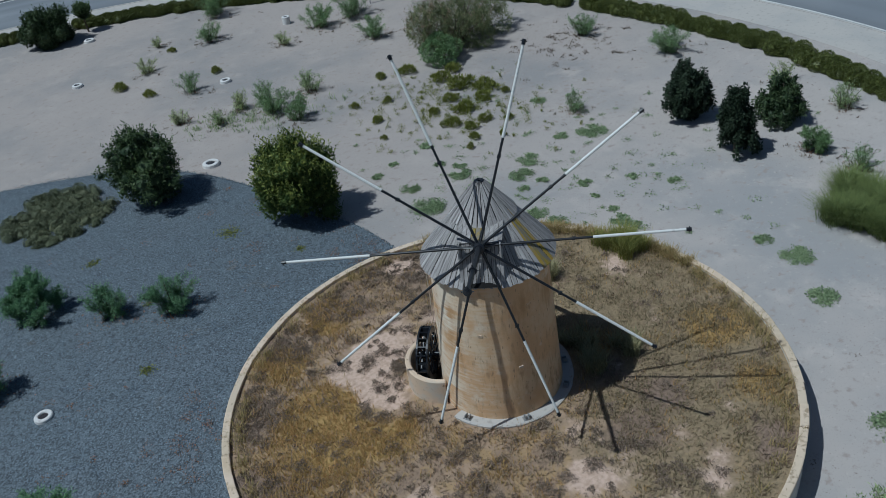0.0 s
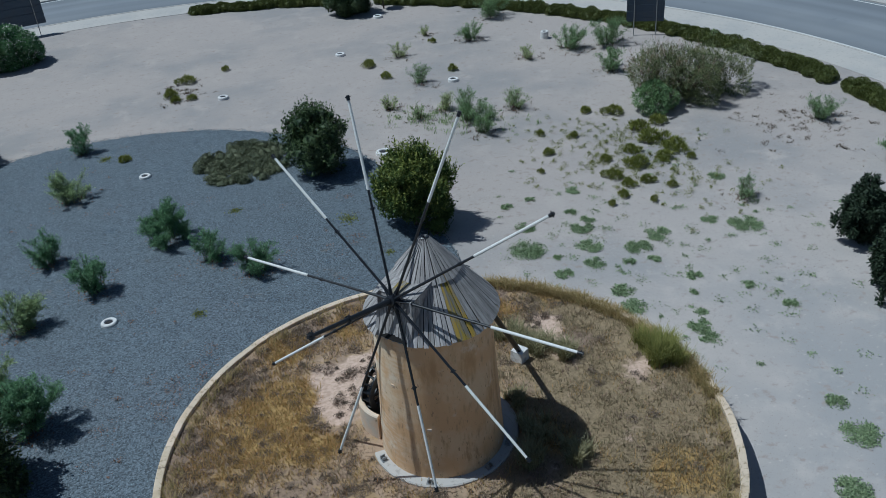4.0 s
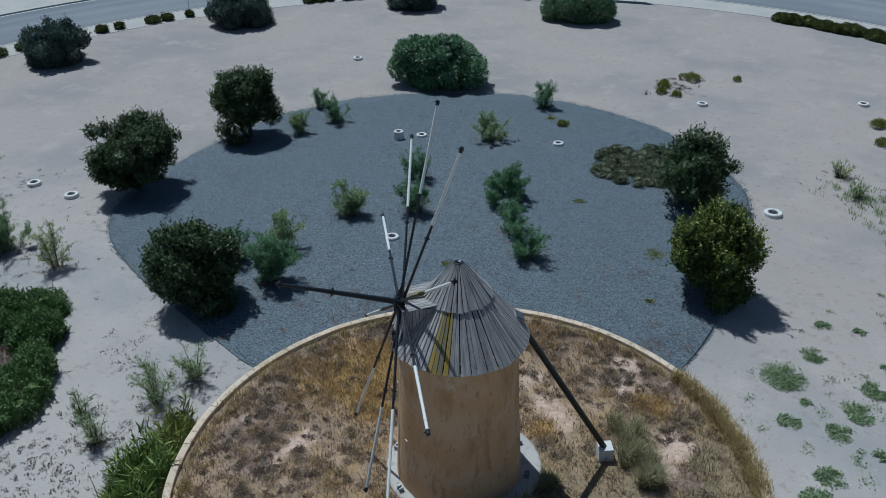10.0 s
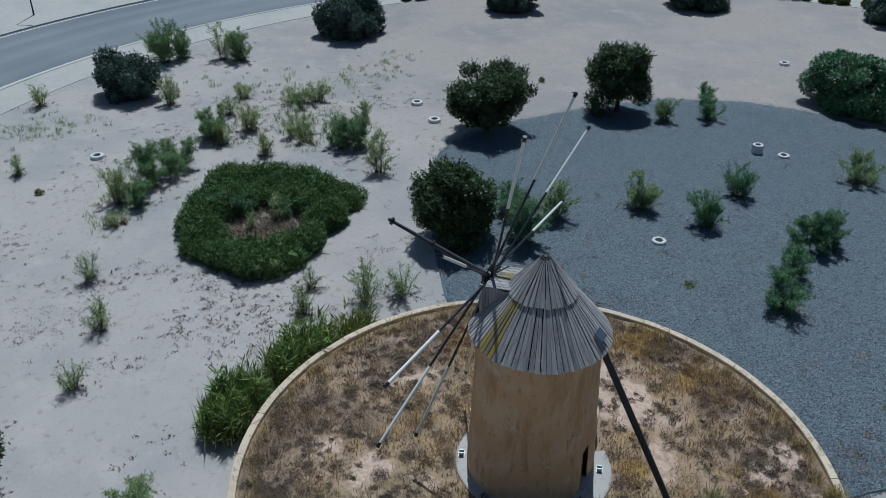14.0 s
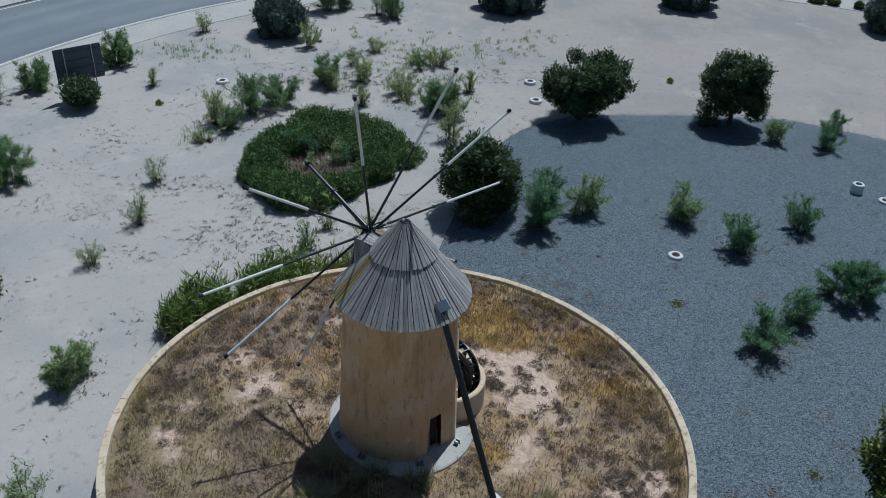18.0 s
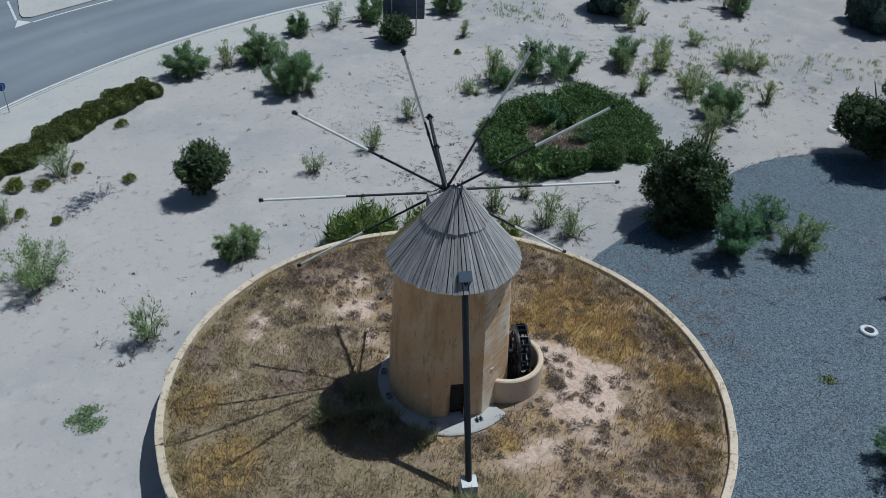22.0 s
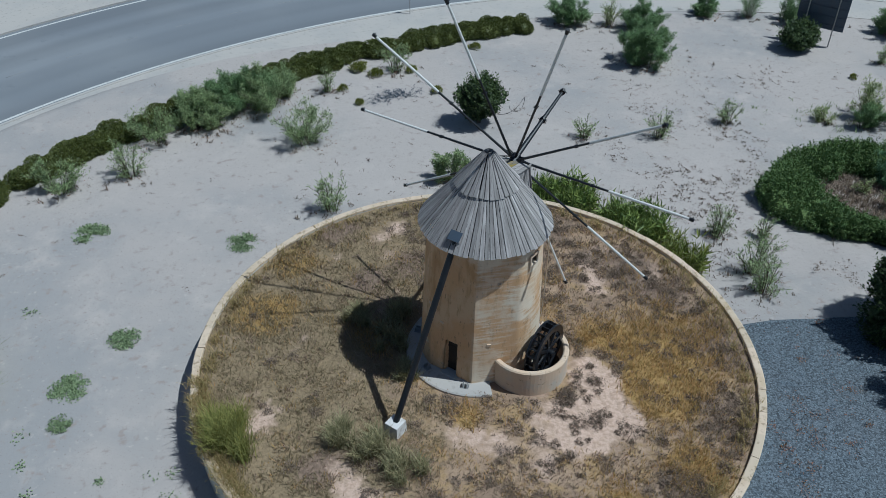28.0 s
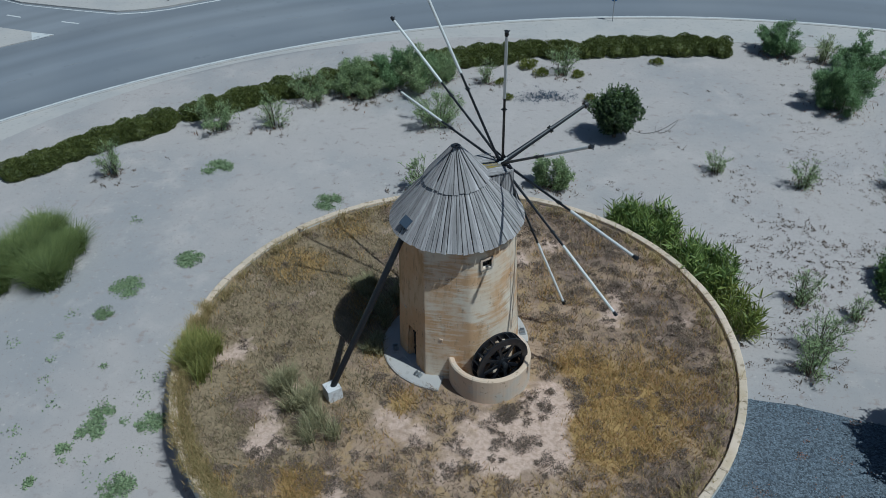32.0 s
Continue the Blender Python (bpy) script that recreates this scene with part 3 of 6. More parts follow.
rng = np.random.default_rng(21)
stones = []
while len(stones) < 26000:
    a, q = rng.uniform(62, 168), rng.random()
    ro = gravel_r(a)
    r = math.sqrt(15.0 ** 2 + q * max(0.0, ro * ro - 225))
    if rng.random() * 62 > ro:
        continue
    x, y = r * math.cos(radians(a)), r * math.sin(radians(a))
    stones.append((x, y, ground_z(x, y) + 0.09 + 0.05 * noise.noise(Vector((x * 0.3, y * 0.3, 4.0)))))
for _ in range(4200):
    a = rng.uniform(62, 167)
    r = smooth_r(a) + abs(rng.normal(0, 0.45)) - 0.1
    x, y = r * math.cos(radians(a)), r * math.sin(radians(a))
    if r > 15.0:
        stones.append((x, y, ground_z(x, y) + 0.03))
stones = np.array(stones)
n = len(stones)
shape = np.array([(1, 0, 0), (0, 1, 0), (-1, 0, 0), (0, -1, 0), (0, 0, 0.8), (0, 0, -0.5)])
v = stones[:, None] + (shape[None] + rng.normal(0, 0.22, (n, 6, 3))) * rng.uniform(0.022, 0.06, (n, 1, 1))
tri = np.array([(0, 1, 4), (1, 2, 4), (2, 3, 4), (3, 0, 4), (1, 0, 5), (2, 1, 5), (3, 2, 5), (0, 3, 5)])
faces = (tri[None] + 6 * np.arange(n)[:, None, None]).reshape(-1, 3)
me = bpy.data.meshes.new("gravel_chips")
me.vertices.add(6 * n)
me.vertices.foreach_set("co", v.astype(np.float32).ravel())
me.loops.add(24 * n)
me.loops.foreach_set("vertex_index", faces.astype(np.int32).ravel())
me.polygons.add(8 * n)
me.polygons.foreach_set("loop_start", np.arange(0, 24 * n, 3, dtype=np.int32))
me.polygons.foreach_set("loop_total", np.full(8 * n, 3, np.int32))
me.update(calc_edges=True)
tagged(part("gravel_chips", me, CHIP), "loose blue-grey slate chippings strewn over the gravel bed", "gravel", kind="stuff")

# ---- round terrace ----
wall = part("wall_terrace", mesh_from("wall_terrace", *lathe([(RIM_R - 0.38, -0.4), (RIM_R - 0.03, -0.4), (RIM_R - 0.03, RIM_Z - 0.12), (RIM_R - 0.38, RIM_Z - 0.12)], 144)), RIM_FACE)
wall.location = (*MILL, 0)
tagged(wall, "low round whitewashed retaining wall with a worn pale coping", "retaining wall", kind="structure")

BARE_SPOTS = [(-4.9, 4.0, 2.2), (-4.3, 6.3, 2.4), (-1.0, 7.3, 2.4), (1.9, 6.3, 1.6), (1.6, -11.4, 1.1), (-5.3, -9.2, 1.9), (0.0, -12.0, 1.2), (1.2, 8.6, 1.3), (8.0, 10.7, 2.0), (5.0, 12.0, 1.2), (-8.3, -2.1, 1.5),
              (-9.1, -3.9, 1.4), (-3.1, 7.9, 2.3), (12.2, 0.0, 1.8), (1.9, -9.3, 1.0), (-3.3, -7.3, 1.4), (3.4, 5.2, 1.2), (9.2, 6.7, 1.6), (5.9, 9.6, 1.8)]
GOLD_SPOTS = [(-8.2, 3.0, 2.4), (-7.1, 6.9, 2.3), (2.7, 4.2, 1.2), (9.8, -7.2, 2.6), (6.6, -10.6, 2.0), (-6.9, 5.3, 2.4), (-6.2, 2.0, 1.7), (-1.1, 12.2, 2.1), (4.8, -2.5, 1.7), (-5.7, 11.0, 2.0), (-9.2, 5.5, 2.7), (-11.3, 3.8, 1.9), (7.2, 9.0, 1.4), (11.5, 9.3, 2.0)]

SCRUB_SPOTS = [(-11.5, -0.5, 2.8), (-11.9, 3.8, 2.4), (-10.6, -3.6, 2.8), (-8.6, -9.4, 3.4), (-4.3, 12.2, 2.4), (-9.2, 9.3, 2.4), (4.9, 11.4, 2.0), (0.2, 12.6, 2.3), (7.6, 10.9, 1.6), (-4.8, -12.2, 2.4), (0.5, 10.9, 1.4), (-6.6, -6.2, 1.8), (3.8, -13.0, 1.8), (10.2, 4.4, 1.6), (-12.6, 6.4, 1.6), (0.6, -7.6, 2.0), (3.6, -7.6, 1.8), (3.2, -4.6, 1.6)]


def spot_sum(spots, x, y):
    return sum(max(0.0, 1 - ((x - bx) ** 2 + (y - by) ** 2) / (br * br)) for bx, by, br in spots)


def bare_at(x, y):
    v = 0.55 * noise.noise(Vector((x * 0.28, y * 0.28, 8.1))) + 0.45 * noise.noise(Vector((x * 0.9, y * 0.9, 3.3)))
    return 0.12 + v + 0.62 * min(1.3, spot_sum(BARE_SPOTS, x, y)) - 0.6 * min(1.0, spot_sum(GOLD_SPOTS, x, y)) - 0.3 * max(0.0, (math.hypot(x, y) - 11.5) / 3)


verts, faces, bare, gold, brush, olive, NRI, NSE = [], [], [], [], [], [], 70, 260
for i in range(NRI + 1):
    r = 14.5 * i / NRI
    for k in range(NSE):
        a = 2 * math.pi * k / NSE
        x, y = MILL[0] + r * math.cos(a), MILL[1] + r * math.sin(a)
        verts.append((x, y, soil_z(x, y)))
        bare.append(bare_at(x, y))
        olive.append(math.cos(math.atan2(y, x) + 0.5) * math.hypot(x, y) / 9 + 0.5 * noise.noise(Vector((x * 0.3, y * 0.3, 8.0))))
        brush.append(min(1.3, spot_sum(SCRUB_SPOTS, x, y)) + 0.5 * noise.noise(Vector((x * 0.5, y * 0.5, 6.0))))
        gold.append(spot_sum(GOLD_SPOTS, x, y) + 0.6 * noise.noise(Vector((x * 0.4, y * 0.4, 2.0))))
for i in range(NRI):
    for k in range(NSE):
        j = (k + 1) % NSE
        faces.append((i * NSE + k, (i + 1) * NSE + k, (i + 1) * NSE + j, i * NSE + j))
soil_mesh = mesh_from("ground_terrace", verts, faces, True)
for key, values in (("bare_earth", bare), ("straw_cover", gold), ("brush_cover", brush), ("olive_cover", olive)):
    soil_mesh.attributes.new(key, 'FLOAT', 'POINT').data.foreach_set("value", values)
nt = SOIL.node_tree
shader = nt.nodes["Principled BSDF"]
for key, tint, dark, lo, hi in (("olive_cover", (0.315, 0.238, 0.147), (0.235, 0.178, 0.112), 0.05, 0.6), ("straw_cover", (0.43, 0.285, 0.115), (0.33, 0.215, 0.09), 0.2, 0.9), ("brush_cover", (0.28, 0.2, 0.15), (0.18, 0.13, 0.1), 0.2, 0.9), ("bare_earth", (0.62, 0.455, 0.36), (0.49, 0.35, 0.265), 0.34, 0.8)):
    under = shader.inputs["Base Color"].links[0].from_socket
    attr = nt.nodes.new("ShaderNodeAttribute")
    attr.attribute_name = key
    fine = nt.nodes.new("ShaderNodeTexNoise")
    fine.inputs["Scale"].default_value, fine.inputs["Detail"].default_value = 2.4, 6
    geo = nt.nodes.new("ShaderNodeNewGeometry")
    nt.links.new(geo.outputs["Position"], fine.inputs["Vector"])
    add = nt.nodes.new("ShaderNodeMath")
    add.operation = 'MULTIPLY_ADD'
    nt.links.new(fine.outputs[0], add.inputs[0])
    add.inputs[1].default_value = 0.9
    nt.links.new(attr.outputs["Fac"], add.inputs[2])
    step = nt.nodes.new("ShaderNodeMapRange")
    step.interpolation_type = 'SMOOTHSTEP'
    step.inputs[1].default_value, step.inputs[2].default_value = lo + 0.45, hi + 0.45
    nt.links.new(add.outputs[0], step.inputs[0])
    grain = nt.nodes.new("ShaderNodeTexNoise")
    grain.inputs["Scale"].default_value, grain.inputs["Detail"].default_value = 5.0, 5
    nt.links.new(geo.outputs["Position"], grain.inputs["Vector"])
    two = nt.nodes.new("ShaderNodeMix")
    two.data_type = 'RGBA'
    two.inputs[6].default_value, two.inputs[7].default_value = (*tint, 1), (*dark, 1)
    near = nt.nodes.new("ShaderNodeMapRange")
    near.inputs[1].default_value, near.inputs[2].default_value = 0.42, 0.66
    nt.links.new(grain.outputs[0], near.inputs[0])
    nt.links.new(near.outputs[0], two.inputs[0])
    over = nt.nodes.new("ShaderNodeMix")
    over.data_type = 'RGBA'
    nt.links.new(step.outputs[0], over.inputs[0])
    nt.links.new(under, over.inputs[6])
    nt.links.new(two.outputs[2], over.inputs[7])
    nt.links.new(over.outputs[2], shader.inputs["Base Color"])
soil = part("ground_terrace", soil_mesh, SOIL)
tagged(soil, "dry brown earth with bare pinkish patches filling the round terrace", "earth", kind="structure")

# ---- windmill ----
mill = thing("windmill", 0, 0, 2.3, "round ochre windmill with grey boarded cone roof and ten sail poles", "windmill")


def local(v, dz=-2.3):
    return [(p[0], p[1], p[2] + dz) for p in v]


DOOR = (25.6, 39.9, 2.48, 4.62)
FACETS = ((9.0, 57.0), (57.0, 101.0))  # flat strips of wall, the first with the door
WINDOW = (112.6, 123.4, 9.2, 9.68)


def tower_r(z):
    return 3.14 - 0.36 * max(0.0, min(1.0, (z - 2.2) / 8.4)) ** 0.85


angles = sorted({float(a) for a in range(0, 360, 3)} - {27.0, 39.0, 24.0, 111.0, 114.0, 123.0} | {DOOR[0], DOOR[1], WINDOW[0], WINDOW[1]})
levels = sorted({2.0, 3.0, 3.8, 5.4, 6.2, 7.0, 7.8, 8.5, 10.2, 10.9} | set(DOOR[2:]) | set(WINDOW[2:]))


def opening(a, z):
    return any(o[0] - 0.01 <= a < o[1] - 0.01 and o[2] - 0.01 <= z < o[3] - 0.01 for o in (DOOR, WINDOW))


verts, faces, nl, nc = [], [], len(levels), len(angles)
for side in (0, 1):
    for a in angles:
        for z in levels:
            r = tower_r(z)
            for a0, a1 in FACETS:
                if a0 < a < a1:
                    r *= math.cos(radians((a1 - a0) / 2)) / math.cos(radians(a - (a0 + a1) / 2))
            r -= 0.55 * side
            if not side:
                r += 0.025 * noise.noise(Vector((math.cos(radians(a)) * 2.2, math.sin(radians(a)) * 2.2, z * 0.6)))
            verts.append((r * math.cos(radians(a)), r * math.sin(radians(a)), z - 2.3))


def at(side, c, l):
    return side * nl * nc + (c % nc) * nl + l


for c in range(nc):
    for l in range(nl - 1):
        hole = opening(angles[c], levels[l])
        if not hole:
            faces.append((at(0, c, l), at(0, c + 1, l), at(0, c + 1, l + 1), at(0, c, l + 1)))
            faces.append((at(1, c, l + 1), at(1, c + 1, l + 1), at(1, c + 1, l), at(1, c, l)))
        else:
            if not opening(angles[c - 1], levels[l]):
                faces.append((at(0, c, l), at(0, c, l + 1), at(1, c, l + 1), at(1, c, l)))
            if not opening(angles[(c + 1) % nc], levels[l]):
                faces.append((at(1, c + 1, l), at(1, c + 1, l + 1), at(0, c + 1, l + 1), at(0, c + 1, l)))
            if not opening(angles[c], levels[l - 1]):
                faces.append((at(0, c, l), at(1, c, l), at(1, c + 1, l), at(0, c + 1, l)))
            if not opening(angles[c], levels[l + 1]):
                faces.append((at(0, c, l + 1), at(0, c + 1, l + 1), at(1, c + 1, l + 1), at(1, c, l + 1)))
tower = part("tower_wall", mesh_from("tower_wall", verts, faces, True), PLASTER, mill, "patched ochre lime plaster over rough stone, coloured paler on the sunlit side")
me = tower.data
# pale lime remains, kept to the sunward side to paint it sunlit
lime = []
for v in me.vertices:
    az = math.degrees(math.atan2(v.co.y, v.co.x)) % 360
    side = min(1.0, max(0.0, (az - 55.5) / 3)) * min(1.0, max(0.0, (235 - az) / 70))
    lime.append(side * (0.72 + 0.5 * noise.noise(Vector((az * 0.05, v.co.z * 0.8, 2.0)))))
me.attributes.new("lime_sun_side", 'FLOAT', 'POINT').data.foreach_set("value", lime)
nt = PLASTER.node_tree
shader = nt.nodes["Principled BSDF"]
under = shader.inputs["Base Color"].links[0].from_socket
attr = nt.nodes.new("ShaderNodeAttribute")
attr.attribute_name = "lime_sun_side"
geo = nt.nodes.new("ShaderNodeNewGeometry")
flat = nt.nodes.new("ShaderNodeVectorMath")
flat.operation = 'MULTIPLY'
flat.inputs[1].default_value = (0.5, 0.5, 4.2)
nt.links.new(geo.outputs["Position"], flat.inputs[0])
course = nt.nodes.new("ShaderNodeTexNoise")
course.inputs["Scale"].default_value, course.inputs["Detail"].default_value, course.inputs["Roughness"].default_value = 1.5, 6, 0.65
nt.links.new(flat.outputs[0], course.inputs["Vector"])
flake = nt.nodes.new("ShaderNodeTexNoise")
flake.inputs["Scale"].default_value, flake.inputs["Detail"].default_value = 0.9, 6
nt.links.new(geo.outputs["Position"], flake.inputs["Vector"])
cover = nt.nodes.new("ShaderNodeMath")
cover.operation = 'ADD'
nt.links.new(course.outputs[0], cover.inputs[0])
nt.links.new(flake.outputs[0], cover.inputs[1])
amount = nt.nodes.new("ShaderNodeMapRange")
amount.interpolation_type = 'SMOOTHSTEP'
amount.inputs[1].default_value, amount.inputs[2].default_value = 0.82, 1.16
nt.links.new(cover.outputs[0], amount.inputs[0])
much = nt.nodes.new("ShaderNodeMath")
much.operation = 'MULTIPLY'
much.use_clamp = True
nt.links.new(amount.outputs[0], much.inputs[0])
nt.links.new(attr.outputs["Fac"], much.inputs[1])
# the pale tint brightens the sunward wall, broken up by courses and flakes
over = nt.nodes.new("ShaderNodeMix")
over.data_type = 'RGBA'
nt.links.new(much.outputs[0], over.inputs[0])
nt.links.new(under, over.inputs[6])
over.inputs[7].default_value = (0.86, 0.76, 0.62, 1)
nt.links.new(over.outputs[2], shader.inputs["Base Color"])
for e in me.edges:
    a, b = (me.vertices[i].co for i in e.vertices)
    if abs(a.z - b.z) > 0.1 and any(abs(math.degrees(math.atan2(a.y, a.x)) - q) < 0.3 for q in (9.0, 57.0)):
        e.use_edge_sharp = True
me.polygons.foreach_set("use_smooth", [len(p.vertices) == 4 and abs(p.normal.z) < 0.2 for p in me.polygons])


def radial(az, r, z):
    return Vector((r * math.cos(radians(az)), r * math.sin(radians(az)), z))


def facing(az, r, z):
    """A frame whose x runs along the wall, y outwards and z up."""
    return Matrix.Translation(radial(az, r, z)) @ Matrix.Rotation(radians(az - 90), 4, 'Z')


for az, z in ((80, 8.6), (100, 6.9), (72, 4.9), (5, 6.4), (-18, 5.0), (20, 5.6), (240, 5.5), (205, 7.6), (150, 8.0)):
    part("putlog_stone", mesh_from("putlog_stone", *box(0, -0.05, z - 2.3, 0.2, 0.16, 0.12, facing(az, tower_r(z) * (0.94 if 9 < az < 101 else 1.0), 0))), PIT_PLASTER, mill)
fr = facing(32.75, 2.5, 3.55 - 2.3)
door = part("door", mesh_from("door", *join(*[box(-0.3 + 0.15 * k, 0, 0, 0.142, 0.05, 2.1, fr) for k in range(5)])), DARK, mill, "dark recessed plank door")
part("door_bar", mesh_from("door_bar", *box(0, 0.045, 0.55, 0.7, 0.03, 0.1, fr)), DARK, door)
part("door_bar", mesh_from("door_bar", *box(0, 0.045, -0.6, 0.7, 0.03, 0.1, fr)), DARK, door)
part("threshold", mesh_from("threshold", *box(0, 0.32, -1.03, 0.9, 0.5, 0.1, fr)), CONCRETE, mill)
wf = facing(118, 2.62, 9.44 - 2.3)
window = part("window", mesh_from("window", *join(box(0, 0, 0.21, 0.5, 0.06, 0.05, wf), box(0, 0, -0.21, 0.5, 0.06, 0.05, wf), box(0.23, 0, 0, 0.05, 0.06, 0.4, wf), box(-0.23, 0, 0, 0.05, 0.06, 0.4, wf))), DARK, mill, "small square dark wooden window frame")
part("sill", mesh_from("sill", *box(0, 0.18, -0.28, 0.62, 0.14, 0.07, wf)), PIT_PLASTER, window)
for dx, dz, sx, sz in ((0, 0.27, 0.66, 0.1), (0.29, 0, 0.1, 0.46), (-0.29, 0, 0.1, 0.46)):
    part("surround", mesh_from("surround", *box(dx, 0.22, dz, sx, 0.09, sz, wf)), PIT_PLASTER, window)
part("rope", mesh_from("rope", *tube([(-2.68, 1.55, 8.2), (-2.7, 1.56, 5.0), (-2.62, 1.6, 2.4)], (0.022, 0.022, 0.022), 6)), PIT_PLASTER, mill, "thin pale rope hanging down the wall to the wheel")
part("pane", mesh_from("pane", *box(0, -0.02, 0, 0.42, 0.015, 0.38, wf)), LAMP_GLASS, window)

# roof: dark cone, two tiers of boards, dormer for the wind shaft
EAVE_R, EAVE_Z, TOP_R, TOP_Z, TIER_R = 3.12, 10.52, 0.13, 14.12, 1.42
HUB_AZ = 214.0


def cone_z(r):
    return EAVE_Z + (TOP_Z - EAVE_Z) * (EAVE_R - r) / (EAVE_R - TOP_R)


roof = part("roof", mesh_from("roof", local(lathe([(EAVE_R - 0.08, EAVE_Z - 0.05), (TOP_R, TOP_Z - 0.05), (TOP_R, TOP_Z - 0.2), (EAVE_R - 0.3, EAVE_Z - 0.08)], 64)[0]), lathe([(0, 0)] * 4, 64)[1]), GAP, mill, "steep cone of weathered grey boards with a yellow lichen streak")


def board_mesh(name, r0, r1, count, lift, tip):
    """A tapered board with eased edges lying on the cone along +x; tip raises one long edge."""
    w0, w1 = 2 * math.pi * r0 / count * 0.9, 2 * math.pi * r1 / count * 0.915
    v, f = [], []
    for r, w in ((r0, w0), ((r0 + r1) / 2, (w0 + w1) / 2), (r1, w1)):
        for side, up in ((-0.5, 0.0), (0.5, 0.0), (0.5, 0.02), (0.4, 0.036), (-0.4, 0.036), (-0.5, 0.02)):
            h = lift + up + tip * (side + 0.5)
            v.append((r + 0.77 * h, side * w, cone_z(r) - 2.3 + 0.64 * h))
    for s in (0, 6):
        for k in range(6):
            j = (k + 1) % 6
            f.append((s + k, s + j, s + 6 + j, s + 6 + k))
    f += [(5, 4, 3, 2, 1, 0), (12, 13, 14, 15, 16, 17)]
    return mesh_from(name, v, f)


rng = np.random.default_rng(11)
for tier, (r0, r1, count, lift) in enumerate(((1.2, EAVE_R + 0.05, 80, 0.0), (TOP_R + 0.01, TIER_R + 0.04, 38, 0.07))):
    kinds = [board_mesh("roof_board", r0, r1 + d, count, lift, c) for d, c in ((0.0, 0.012), (0.02, 0.0), (-0.018, 0.026), (0.01, -0.014))]
    lich = [board_mesh("roof_board", r0, r1 + d, count, lift, c) for d, c in ((0.0, 0.012), (0.012, 0.0))]
    for m in kinds:
        m.materials.append(BOARD)
    for m in lich:
        m.materials.append(LICHEN)
    for k in range(count):
        az = 360 * (k + 0.5) / count
        off = (az - HUB_AZ + 180) % 360 - 180
        if tier == 0 and abs(off) < 16.5:
            continue
        yellow = tier == 0 and 58 < off < 76
        ob = part("roof_board", (lich if yellow else kinds)[int(rng.integers(2 if yellow else 4))], None, roof)
        ob.rotation_euler = (radians(rng.normal(0, 0.08)), 0, radians(az + rng.normal(0, 0.1)))
part("finial_cap", mesh_from("finial_cap", local(lathe([(0.06, TOP_Z), (0.2, TOP_Z - 0.04), (0.22, TOP_Z + 0.07), (0.17, TOP_Z + 0.1), (0.06, TOP_Z + 0.05)], 16)[0]), lathe([(0, 0)] * 5, 16)[1]), BLACK, roof, "dark open collar at the roof top")

df = Matrix.Translation((0, 0, -2.3)) @ Matrix.Rotation(radians(HUB_AZ - 90), 4, 'Z')
dormer = part("dormer", mesh_from("dormer", *box(0, 1.5, 11.6, 1.74, 1.6, 1.7, df)), GAP, mill, "boxed dormer of grey upright boards round the wind shaft")
for k in range(11):
    x = -0.9 + 0.18 * k
    lean = df @ Matrix.Translation((x, 2.64, 11.45 - 0.04 * (k % 2))) @ Matrix.Rotation(radians(15.5), 4, 'X')
    part("dormer_board", mesh_from("dormer_board", *box(0, 0, 0, 0.155, 0.05, 2.2, lean)), BOARD, dormer)
for sgn in (-1, 1):
    for k in range(11):
        y = 0.98 + 0.155 * k
        lo = cone_z(math.hypot(y, 0.9)) - 0.15
        if lo < 12.4:
            part("dormer_board", mesh_from("dormer_board", *box(sgn * 0.9, y, (lo + 12.5) / 2, 0.05, 0.135, 12.5 - lo, df)), BOARD, dormer)
tilt = df @ Matrix.Translation((0, 1.6, 12.6)) @ Matrix.Rotation(radians(-10), 4, 'X')
for k in range(10):
    part("dormer_board", mesh_from("dormer_board", *box(-0.9 + 0.2 * k, 0, 0, 0.18, 1.65, 0.05, tilt)), LICHEN if 3 < k < 7 else BOARD, dormer)

